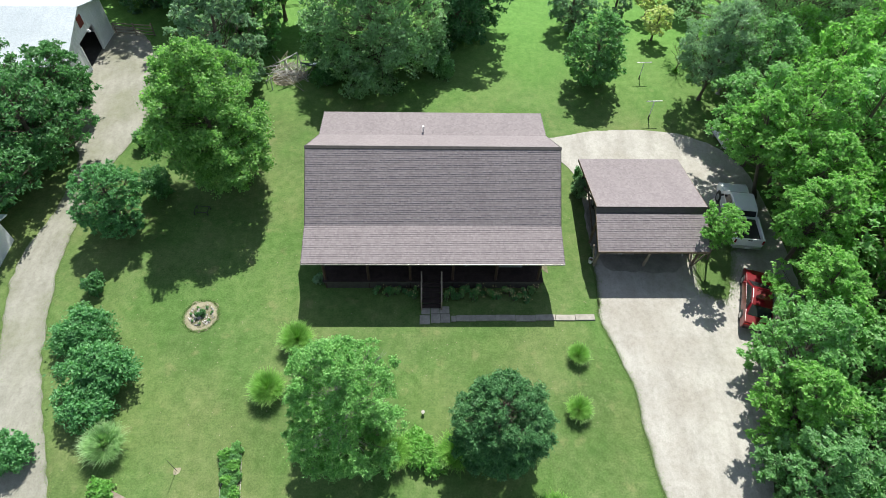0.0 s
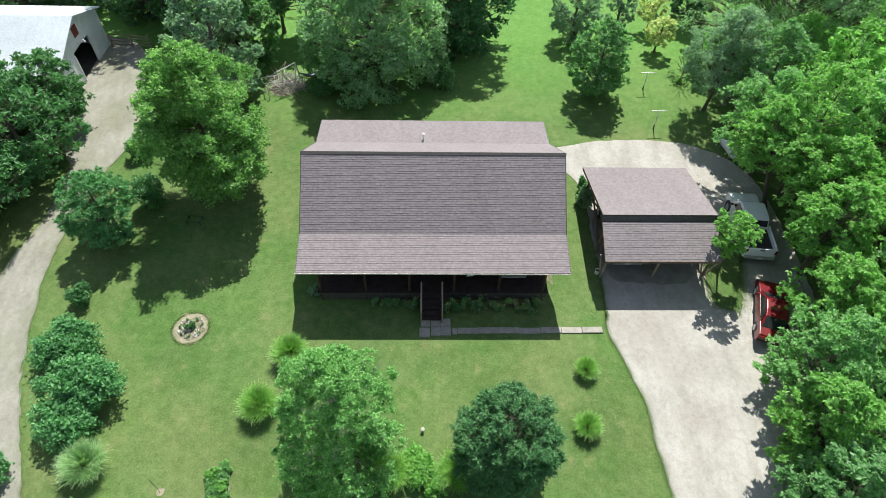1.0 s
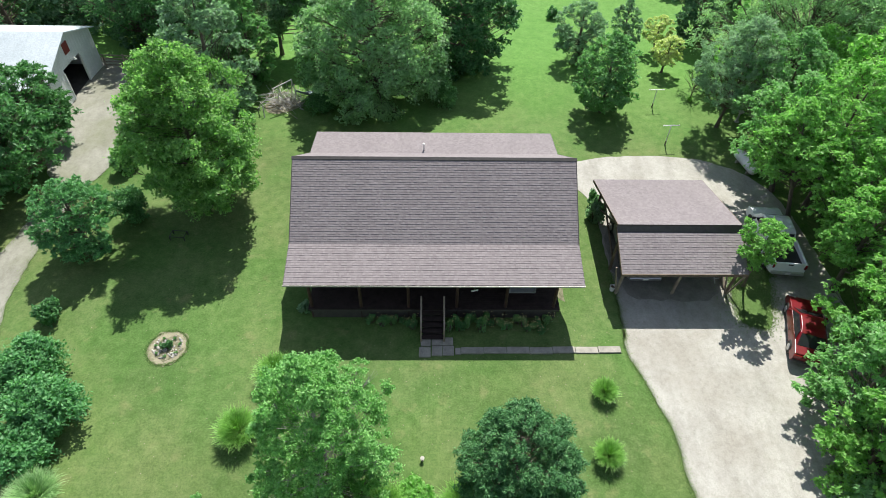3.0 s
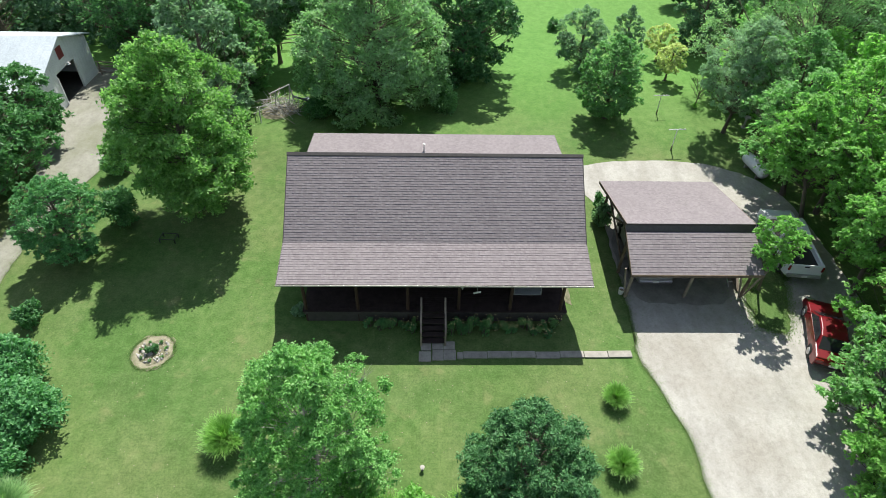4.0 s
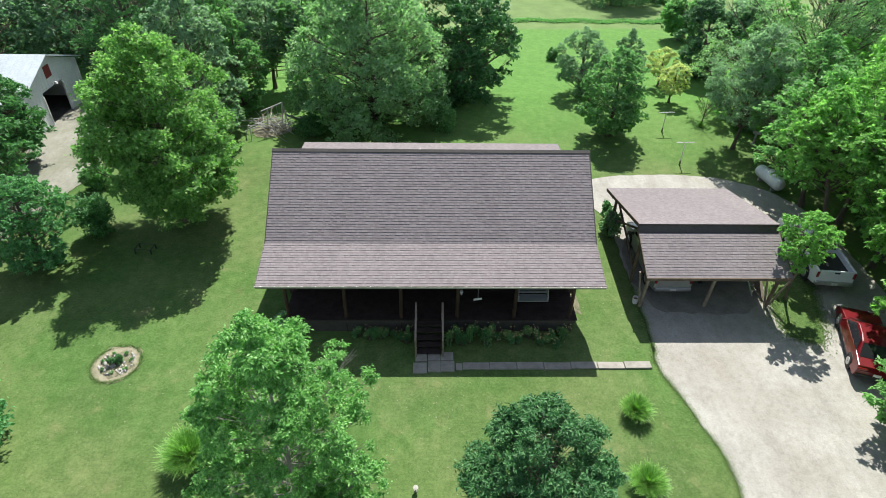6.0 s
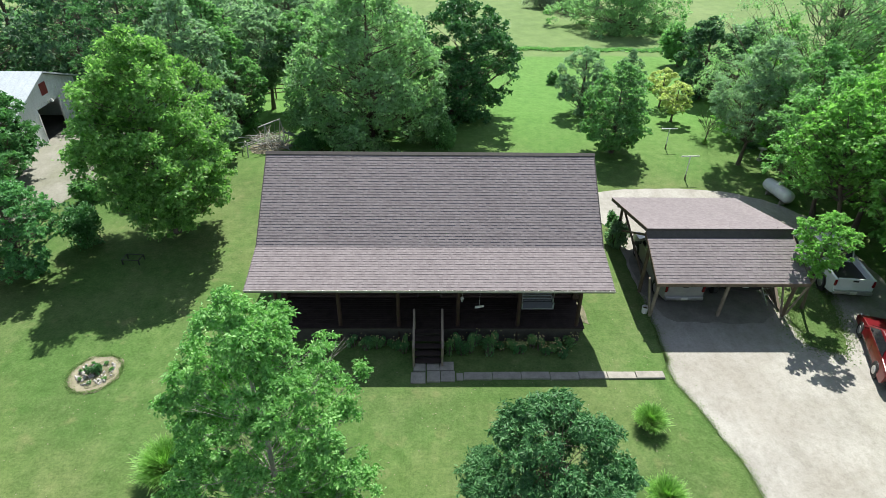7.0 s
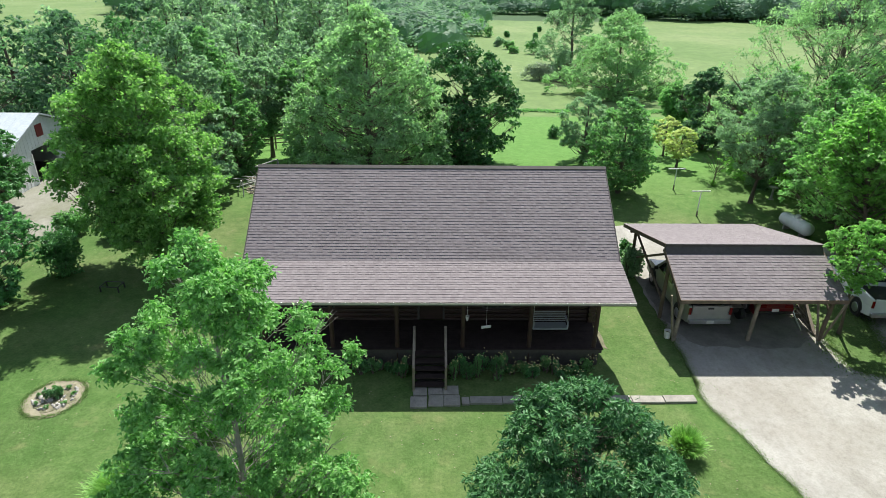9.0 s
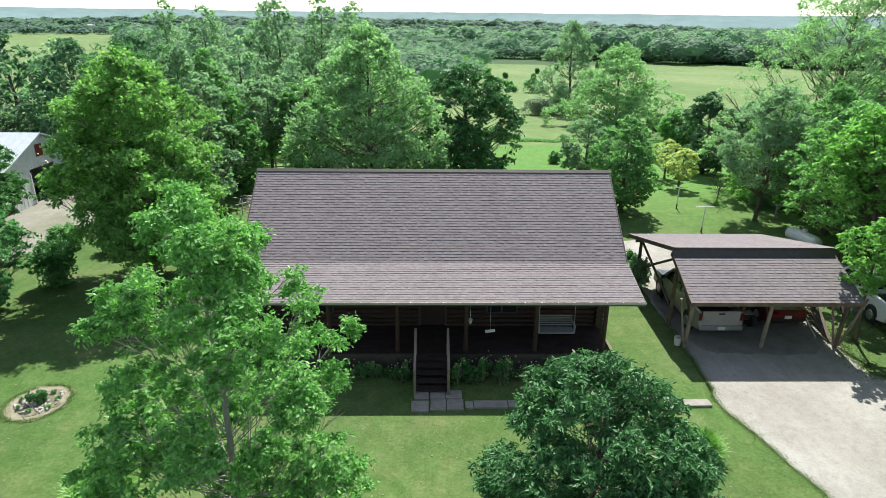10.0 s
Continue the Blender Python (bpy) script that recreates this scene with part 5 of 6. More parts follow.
def pickup(m, coat, label):
    t = thing("pickup_truck", label, "pickup truck", m)
    bm = bmesh.new()
    shell(bm, [(-2.75, 0.5), (-2.75, 0.92), (0.05, 0.98), (0.1, 1.12), (1.3, 1.1), (2.45, 1.03), (2.72, 0.92), (2.75, 0.45), (2.2, 0.36), (-2.2, 0.36)], 0.98, 0.93, 0.4, 1.1)
    body = part("body", bm, coat, t)
    bm = bmesh.new()
    shell(bm, [(-0.62, 0.96), (-0.5, 1.72), (-0.2, 1.82), (0.75, 1.82), (1.05, 1.74), (1.75, 1.08), (1.6, 0.96)], 0.95, 0.74, 1.0, 1.82)
    cab = part("cab", bm, coat, t)
    part("windshield", one(quad_slab, [(-0.8, 1.66, 1.2), (0.8, 1.66, 1.2), (0.68, 1.13, 1.7), (-0.68, 1.13, 1.7)]), GLASS, cab)
    part("rear_window", one(quad_slab, [(0.78, -0.615, 1.2), (-0.78, -0.615, 1.2), (-0.68, -0.535, 1.66), (0.68, -0.535, 1.66)]), GLASS, cab)
    for s in (-1, 1):
        q = [(s * 0.925, -0.42, 1.2), (s * 0.925, 1.3, 1.2), (s * 0.81, 0.88, 1.68), (s * 0.81, -0.36, 1.68)]
        part("side_window", one(quad_slab, q if s > 0 else q[::-1]), GLASS, cab)
        part("mirror", one(box, (s * 1.08, 1.25, 1.2), (0.2, 0.1, 0.16), None, 0.02), BLACK, cab)
        part("bed_side", one(box, (s * 0.9, -1.68, 1.12), (0.12, 2.1, 0.42), None, 0.03), coat, body)
        part("tail_light", one(box, (s * 0.9, -2.74, 1.08), (0.11, 0.06, 0.34), None, 0.01), LIGHT_RED, body)
        part("headlight", one(box, (s * 0.75, 2.72, 0.85), (0.36, 0.08, 0.2), None, 0.02), CHROME, body)
        part("arches", one(arch, s * 0.965, 1.78, 0.4, s), BLACK, body)
        part("arches", one(arch, s * 0.965, -1.72, 0.4, s), BLACK, body)
        for y in (1.78, -1.72):
            wheel(t, s * 0.88, y, 0.4, 0.27)
    part("bed_floor", one(box, (0, -1.68, 0.985), (1.68, 2.05, 0.03)), BLACK, body, "dark pickup bed liner")
    tail = part("tailgate", one(box, (0, -2.7, 1.1), (1.62, 0.09, 0.48), None, 0.02), coat, body)
    part("handle", one(box, (0, -2.755, 1.22), (0.26, 0.02, 0.08)), BLACK, tail)
    bumper = part("bumper", one(box, (0, -2.82, 0.6), (1.86, 0.16, 0.2), None, 0.03), CHROME, t, "chrome rear bumper")
    part("plate", one(box, (0, -2.91, 0.62), (0.31, 0.012, 0.15)), WHITE, bumper)
    return t


def sedan(m, coat, label):
    t = thing("car", label, "car", m)
    bm = bmesh.new()
    shell(bm, [(-2.3, 0.42), (-2.32, 0.72), (-2.2, 0.92), (-1.4, 0.98), (0.75, 0.94), (1.6, 0.84), (2.15, 0.68), (2.3, 0.5), (2.22, 0.3), (-2.15, 0.3)], 0.87, 0.80, 0.45, 0.98)
    body = part("body", bm, coat, t)
    bm = bmesh.new()
    shell(bm, [(-1.75, 0.9), (-1.05, 1.33), (-0.6, 1.41), (0.1, 1.4), (0.3, 1.35), (1.05, 0.9)], 0.80, 0.58, 0.92, 1.4)
    cab = part("cab", bm, coat, t)
    part("windshield", one(quad_slab, [(-0.71, 1.0, 0.965), (0.71, 1.0, 0.965), (0.57, 0.37, 1.345), (-0.57, 0.37, 1.345)]), GLASS, cab)
    part("rear_window", one(quad_slab, [(0.7, -1.67, 0.975), (-0.7, -1.67, 0.975), (-0.57, -1.1, 1.325), (0.57, -1.1, 1.325)]), GLASS, cab)
    for s in (-1, 1):
        q = [(s * 0.785, -1.3, 0.99), (s * 0.785, 0.78, 0.99), (s * 0.632, 0.2, 1.33), (s * 0.632, -0.92, 1.33)]
        part("side_window", one(quad_slab, q if s > 0 else q[::-1]), GLASS, cab)
        part("mirror", one(box, (s * 0.94, 0.72, 0.98), (0.18, 0.1, 0.12), None, 0.02), coat, cab)
        part("tail_light", one(box, (s * 0.62, -2.27, 0.78), (0.4, 0.08, 0.14), None, 0.02), LIGHT_RED, body)
        part("headlight", one(box, (s * 0.62, 2.12, 0.66), (0.36, 0.12, 0.12), None, 0.02), CHROME, body)
        for y in (1.4, -1.35):
            part("arches", one(arch, s * 0.845, y, 0.32, s), BLACK, body)
            wheel(t, s * 0.78, y, 0.32, 0.2)
    part("plate", one(box, (0, -2.335, 0.62), (0.31, 0.012, 0.15)), WHITE, body)
    part("bumper", one(box, (0, -2.30, 0.48), (1.62, 0.09, 0.16), None, 0.03), BLACK, body)
    for s in (-1, 1):
        part("door_seam", one(box, (s * 0.868, -0.25, 0.62), (0.006, 0.02, 0.5)), BLACK, body)
        part("sill", one(box, (s * 0.865, 0.0, 0.36), (0.02, 2.0, 0.08)), BLACK, body)
    return t


pickup(pose(12.45, 25.75, 0.02, 0, 0, 0), CAR_SILVER, "silver pickup truck backed under the carport")
pickup(pose(21.3, 26.2, 0.02, 0, 0, -6.4), CAR_WHITE, "white pickup truck parked under overhanging trees")
sedan(pose(20.35, 19.35, 0.02, 0, 0, -20), CAR_RED, "shiny red car parked beside the thicket")
sedan(pose(15.9, 26.2, 0.02, 0, 0, 0), CAR_RED, "red car parked in the shade of the carport")

quad = thing("quad_bike", "dark quad bike parked between the vehicles", "quad bike", pose(14.0, 24.7, 0.02, 0, 0, 6))
part("body", one(box, (0, 0, 0.55), (0.5, 1.5, 0.3), None, 0.08), BLACK, quad)
part("seat", one(box, (0, -0.2, 0.76), (0.34, 0.7, 0.14), None, 0.05), RUBBER, quad)
part("handlebar", one(rod, (-0.38, 0.45, 0.98), (0.38, 0.45, 0.98), 0.018), CHROME, quad)
part("rack", one(box, (0, -0.68, 0.78), (0.6, 0.4, 0.03)), CHROME, quad)
for x in (-0.42, 0.42):
    for y in (-0.55, 0.6):
        wheel(quad, x, y, 0.28, 0.22)

ladder = thing("ladder", "bare aluminium ladder leaning inside the carport", "ladder", pose(17.0, 23.1, 0.02, -58, 0, 3))
for x in (-0.21, 0.21):
    part("rail", one(box, (x, 0, 1.45), (0.04, 0.08, 2.9)), CHROME, ladder)
for i in range(9):
    part("rung", one(rod, (-0.2, 0, 0.3 + i * 0.3), (0.2, 0, 0.3 + i * 0.3), 0.018), CHROME, ladder)
planks = thing("plank_stack", "pale planks leaning against the carport post", "planks", pose(17.25, 23.6, 0.02))
for i in range(5):
    part("plank", one(beam, (-0.02 * i, -1.0 + 0.05 * i, 0.03 + 0.035 * i), (-0.35 + 0.1 * i, 1.3 - 0.1 * i, 0.55 + 0.2 * i), 0.14, 0.03), GREYWOOD, planks)


def bucket_thing(x, y):
    t = thing("bucket", "white plastic bucket by the carport post", "bucket", pose(x, y, 0.0))
    bm = bmesh.new()
    rod(bm, (0, 0, 0.0), (0, 0, 0.36), 0.13, 0.16, 16)
    bmesh.ops.delete(bm, geom=[f for f in bm.faces if f.calc_center_median().z > 0.35], context="FACES")
    bmesh.ops.solidify(bm, geom=bm.faces[:], thickness=0.008)
    part("pail", bm, WHITE, t)
    part("filling", one(rod, (0, 0, 0.02), (0, 0, 0.24), 0.12, 0.14, 14), SOIL, t)


bucket_thing(10.55, 22.6)

# ---- garden things ----
def t_post(x, y, lean, h):
    t = thing("clothesline_post", "white metal clothesline post with a crossbar", "clothesline post", pose(x, y, float(ground_z(x, y)), lean, 0, 3), "clothesline posts")
    part("pole", one(rod, (0, 0, -0.1), (0, 0, h), 0.035, None, 10), WHITE_METAL, t)
    part("crossbar", one(rod, (-0.62, 0, h), (0.62, 0, h), 0.035, None, 10), WHITE_METAL, t)
    for k in range(4):
        part("hook", one(rod, (-0.54 + k * 0.36, 0, h), (-0.54 + k * 0.36, -0.02, h + 0.1), 0.01, None, 6), CHROME, t)
    part("collar", one(rod, (0, 0, 0.0), (0, 0, 0.35), 0.06, 0.05, 10), GREYWOOD, t)


t_post(17.6, 37.0, 0, 1.72)
t_post(17.95, 42.2, 0, 1.58)

tank = thing("gas_tank", "white horizontal gas tank half hidden under trees", "gas tank", pose(22.55, 34.2, 0.0, 0, 0, 10) @ Matrix.Diagonal((0.85, 0.85, 0.85, 1)))
bm = bmesh.new()
prof = [(-1.5, 0.0), (-1.46, 0.22), (-1.3, 0.42), (-1.1, 0.48), (1.1, 0.48), (1.3, 0.42), (1.46, 0.22), (1.5, 0.0)]
ring = [[bm.verts.new((r * math.cos(a), y, 0.75 + r * math.sin(a))) for a in np.linspace(0, 2 * math.pi, 21)[:-1]] for y, r in prof[1:-1]]
for a, b in zip(ring[:-1], ring[1:]):
    for i in range(20):
        bm.faces.new((a[i], a[(i + 1) % 20], b[(i + 1) % 20], b[i]))
bm.faces.new(ring[0])
bm.faces.new(ring[-1][::-1])
bmesh.ops.recalc_face_normals(bm, faces=bm.faces)
part("vessel", bm, TANK, tank, smooth=True)
part("valve_dome", one(rod, (0, 0, 1.2), (0, 0, 1.42), 0.2, 0.17, 16), TANK, tank)
for y in (-0.8, 0.8):
    part("foot", one(box, (0, y, 0.15), (0.6, 0.12, 0.32)), CONCRETE, tank)


def birdbath(x, y, mat, label, h=0.62, scale=1.0):
    t = thing("birdbath", label, "birdbath", pose(x, y, float(ground_z(x, y))) @ Matrix.Diagonal((scale, scale, 1, 1)))
    bm = bmesh.new()
    rod(bm, (0, 0, -0.03), (0, 0, 0.06), 0.2, 0.17, 14)
    rod(bm, (0, 0, 0.05), (0, 0, h - 0.04), 0.085, 0.07, 12)
    part("pedestal", bm, mat, t)
    bm = bmesh.new()
    rod(bm, (0, 0, h - 0.06), (0, 0, h + 0.06), 0.14, 0.3, 20)
    part("bowl", bm, mat, t)
    part("water", one(rod, (0, 0, h + 0.055), (0, 0, h + 0.064), 0.25, None, 20), mat, t)


birdbath(-0.36, 12.25, STONE, "small pale stone birdbath at the edge of the flower bed", 0.2, scale=0.34)
birdbath(24.2, 40.2, STONE, "grey stone birdbath under the trees", 0.85)

# fire ring
patch("bare_patch", [(-13.85 + 1.02 * math.cos(a), 18.5 + 1.10 * math.sin(a)) for a in np.linspace(0, 2 * math.pi, 15)[:-1]], 0.014, SOIL_DRY, "ring of bare dry soil round the stones", "soil", 14, 0.16, 0.03)
patch("bare_patch", [(-13.85 + 0.74 * math.cos(a), 18.5 + 0.78 * math.sin(a)) for a in np.linspace(0, 2 * math.pi, 13)[:-1]], 0.024, SOIL_BED, "dark weedy soil between the stones", "soil", 15, 0.16, 0.03)
ring = thing("rock_garden", "round bed of pale stones edged with bare dry soil", "rock garden", pose(-13.85, 18.5, 0.0))
rng = np.random.default_rng(15)
for k in range(90):
    a, q = rng.uniform(0, 6.283), 0.78 * rng.uniform(0, 1) ** 0.5
    s = rng.uniform(0.03, 0.085)
    bm = bmesh.new()
    bmesh.ops.create_icosphere(bm, subdivisions=1, radius=s)
    for v in bm.verts:
        v.co *= rng.uniform(0.75, 1.15)
    bmesh.ops.transform(bm, matrix=pose(q * math.cos(a), q * math.sin(a), s * 0.4, *rng.uniform(0, 90, 3)) @ Matrix.Diagonal((1, 1.2, 0.7, 1)), verts=bm.verts)
    part("stone", bm, STONE, ring)
part("plant", bush_mesh("plant", 16, 0.42, 0.4, 0.5, LEAF_DARK, 700, 0.10, lumps=5), None, ring)
for k in range(7):
    a = k * 0.9 + 0.3
    weed = part("plant", bush_mesh("plant", 180 + k, 0.16, 0.16, 0.16, LEAF_MID, 120, 0.06, lumps=3), None, ring)
    weed.location = (0.66 * math.cos(a), 0.62 * math.sin(a), 0.02)

frame_thing = thing("cold_frame", "low dark metal frame lying on the lawn", "frame", pose(-15.65, 26.8, 0.0, 0, 0, -4))
for a, b in (((-0.45, -0.28), (0.45, -0.28)), ((0.45, -0.28), (0.45, 0.28)), ((0.45, 0.28), (-0.45, 0.28)), ((-0.45, 0.28), (-0.45, -0.28))):
    part("rail", one(beam, (*a, 0.3), (*b, 0.3), 0.035, 0.035), BLACK, frame_thing)
    part("leg", one(box, (*a, 0.15), (0.05, 0.05, 0.3)), BLACK, frame_thing)

swing = thing("swing_set", "old bare metal swing frame standing among brush", "swing set", pose(-12.1, 41.5, 0.0, 0, 0, 37))
part("top_bar", one(rod, (-0.25, 0, 1.8), (1.5, 0, 2.05), 0.045, None, 8), PALE_POLE, swing)
for x, dz in ((0.25, 1.88), (1.45, 2.04)):
    for y in (-0.7, 0.7):
        part("leg", one(rod, (x + 0.1, y, 0), (x, 0, dz), 0.04, None, 8), PALE_POLE, swing)
    part("brace", one(rod, (x + 0.05, -0.42, 0.85), (x + 0.05, 0.42, 0.85), 0.025, None, 6), PALE_POLE, swing)
for y in (-0.55, 0.55):
    part("leg", one(rod, (-1.5, y, 0), (-1.3, y * 0.25, 0.95), 0.04, None, 8), PALE_POLE, swing)
for d in (-0.2, 0.2):
    part("chain", one(rod, (0.8 + d, 0, 1.93), (0.8 + d, 0.1, 0.55), 0.012, None, 5), PALE_POLE, swing)
part("seat", one(box, (0.8, 0.1, 0.53), (0.46, 0.18, 0.03)), BLACK, swing)
slide = thing("garden_slide", "faded blue-grey garden slide lying by the swing frame", "slide", pose(-10.1, 42.9, 0.0, 0, 0, -28))
bm = bmesh.new()
curve = [(0.95 - 0.21 * k, 0.12 + 1.05 * (k / 9) ** 1.6) for k in range(10)]
for (y0, z0), (y1, z1) in zip(curve[:-1], curve[1:]):
    beam(bm, (0, y0, z0), (0, y1, z1), 0.5, 0.03)
chute = part("chute", bm, SLIDE_BLUE, slide)
for x in (-0.26, 0.26):
    bm = bmesh.new()
    for (y0, z0), (y1, z1) in zip(curve[:-1], curve[1:]):
        beam(bm, (x, y0, z0 + 0.05), (x, y1, z1 + 0.05), 0.03, 0.14)
    part("side_rail", bm, SLIDE_BLUE, slide)
    part("leg", one(rod, (x, -1.1, 0), (x, -0.92, 1.15), 0.025, None, 7), PALE_POLE, slide)
brush = thing("brush_pile", "pile of cut grey branches beside the swing set", "brush pile", pose(-11.6, 42.2, 0.0))
rng = np.random.default_rng(18)
for k in range(130):
    a = rng.uniform(0, 6.283)
    c = np.array((rng.normal() * 0.85, rng.normal() * 0.6, rng.uniform(0.05, 0.75)))
    d = np.array((math.cos(a), math.sin(a), rng.normal() * 0.25)) * rng.uniform(0.4, 1.1)
    part("branch", one(rod, c - d, c + d, rng.uniform(0.014, 0.04), 0.01, 5), PALE_POLE if k % 3 else GREYWOOD, brush)
patch("bare_patch", [(-13.2, 40.9), (-11.8, 40.7), (-10.6, 41.5), (-10.3, 42.6), (-11.6, 43.1), (-13.2, 42.6)], 0.012, SOIL_DRY, "bare dry soil under the brush pile", "soil", 19, 0.12, 0.03)
patch("bare_patch", [(7.3, 21.7), (7.75, 21.6), (7.8, 23.2), (7.3, 23.4)], 0.012, SOIL_BED, "bare dry soil at the corner of the house", "soil", 20, 0.22, 0.03)

stake = thing("garden_stake", "thin garden stake in a bare patch of lawn", "stake", pose(-13.0, 9.25, 0))
part("rod", one(rod, (0, 0, -0.05), (0.05, 0, 1.6), 0.012, None, 6), DARK_TRIM, stake)
patch("bare_patch", [(-13.16, 9.06), (-12.82, 9.1), (-12.84, 9.44), (-13.18, 9.42)], 0.012, SOIL_DRY, "bare dry soil around a stake", "soil", 22, 0.06, 0.03)
plank = thing("plank", "grey plank lying at the edge of the planting", "plank", pose(-15.75, 8.0, 0.2, 8, 0, -24))
part("board", one(box, (0, 0, 0), (1.6, 0.32, 0.06)), GREYWOOD, plank)

# ---- porch things ----
bench = thing("porch_swing", "grey slatted porch swing hanging on chains", "porch swing", pose(5.05, 21.5, 1.28))
part("seat", one(box, (0, 0.02, 0.0), (1.42, 0.5, 0.05)), BENCH_GREY, bench)
for k in range(6):
    part("slat", one(box, (0, 0.29 + k * 0.014, 0.1 + k * 0.078), (1.42, 0.022, 0.034)), BENCH_GREY, bench)
for x in (-0.7, 0.7):
    part("arm", one(box, (x, 0.05, 0.3), (0.07, 0.55, 0.05)), BENCH_GREY, bench)
    part("arm_post", one(box, (x, -0.2, 0.14), (0.06, 0.06, 0.3)), BENCH_GREY, bench)
    part("chain", one(rod, (x, -0.15, 0.3), (x, 0.1, 1.85), 0.01, None, 5), CHROME, bench)
feeder = thing("hanging_ornament", "small white ornament hanging from the porch beam", "ornament", pose(1.62, 21.3, 1.66))
part("cord", one(rod, (0, 0, 0.2), (0, 0, 1.4), 0.006, None, 5), WHITE, feeder)
part("body", one(rod, (0, 0, 0.0), (0, 0, 0.22), 0.03, 0.09, 10), WHITE, feeder)
ornament = thing("porch_ornament", "flat white ornament hanging above the porch", "ornament", pose(2.42, 21.4, 1.3, 0, 0, 12))
part("plate", one(box, (0, 0, 0.0), (0.42, 0.03, 0.13), None, 0.012), WHITE, ornament)
part("cord", one(rod, (0, 0, 0.05), (0, 0, 1.7), 0.006, None, 5), WHITE, ornament)

# ---- fences ----
fence = thing("fence_gate", "weathered rail gate beside the barn", "gate", Matrix())
for z in (0.0, 0.3, 0.6, 0.9):
    part("rail", one(beam, (-28.2, 47.9, z + 0.15), (-24.6, 47.6, z + 0.15), 0.03, 0.09), GREYWOOD, fence)
for x in (-28.0, -26.3, -24.7):
    part("post", one(box, (x, 47.8, 0.35), (0.1, 0.08, 1.6)), GREYWOOD, fence)
fence = thing("rail_fence", "weathered rail fence behind the yard trees", "fence", Matrix())
for k in range(7):
    x = -22 + k * 2.0
    part("post", one(box, (x, 52.0 + k * 0.5, 0.15), (0.12, 0.12, 1.7)), GREYWOOD, fence)
    if k < 6:
        for z in (0.1, 0.45, 0.8):
            part("rail", one(beam, (x, 52.0 + k * 0.5, z), (x + 2, 52.5 + k * 0.5, z), 0.03, 0.1), GREYWOOD, fence)

patch("weedy_strip", [(17.9, 19.7), (19.0, 20.4), (20.1, 22.3), (20.2, 24.6), (19.6, 27.5), (18.4, 29.0), (17.7, 27.0), (17.6, 23.0), (17.3, 20.6)], 0.03, GROUND, "rough grass strip beside the carport", "grass", 23, 0.4, 0.05)
shed = thing("shed", "small shed with a pale metal roof beside the lane", "shed")
part("wall", one(box, (-29.2, 22.8, 1.1), (3.6, 3.0, 2.3)), BARN_WHITE, shed)
part("roof", one(prism, [(20.9, 2.25), (22.8, 2.9), (24.6, 2.25), (24.6, 2.17), (22.8, 2.8), (20.9, 2.17)], -31.2, -26.8), BARN_ROOF, shed)

# ---- shrubs, clumps and beds ----
def clump(x, y, length, spread, count, mat, seed, label, width=0.02, arch=0.6):
    t = thing("ornamental_grass", label, "ornamental grass", pose(x, y, 0), "ornamental grass clumps")
    part("blades", blade_mesh("blades", seed, int(count * 0.8), length, spread, mat, width * 0.95, arch), None, t)
    return t


clump(-7.75, 16.6, 1.5, 1.0, 1912, BLADE, 201, "tall fountain of green ornamental grass on the lawn")
clump(-8.95, 13.5, 1.5, 1.0, 1912, BLADE, 202, "tall fountain of green ornamental grass on the lawn")
clump(8.68, 15.65, 0.95, 0.8, 1275, BLADE, 203, "low fountain of green ornamental grass on the lawn")
clump(8.2, 12.3, 1.05, 0.8, 1402, BLADE, 204, "low fountain of green ornamental grass on the lawn")
clump(-16.8, 10.4, 1.65, 1.15, 1912, BLADE_PALE, 205, "large pale green ornamental grass beside shrubs", 0.022)
clump(-1.9, 9.9, 1.5, 1.0, 1402, BLADE, 206, "green ornamental grass in the flower bed")
clump(1.35, 9.9, 1.6, 1.0, 1530, BLADE, 207, "green ornamental grass in the flower bed")
clump(6.2, 7.2, 1.1, 0.8, 1147, BLADE, 208, "low green ornamental grass on the lawn")
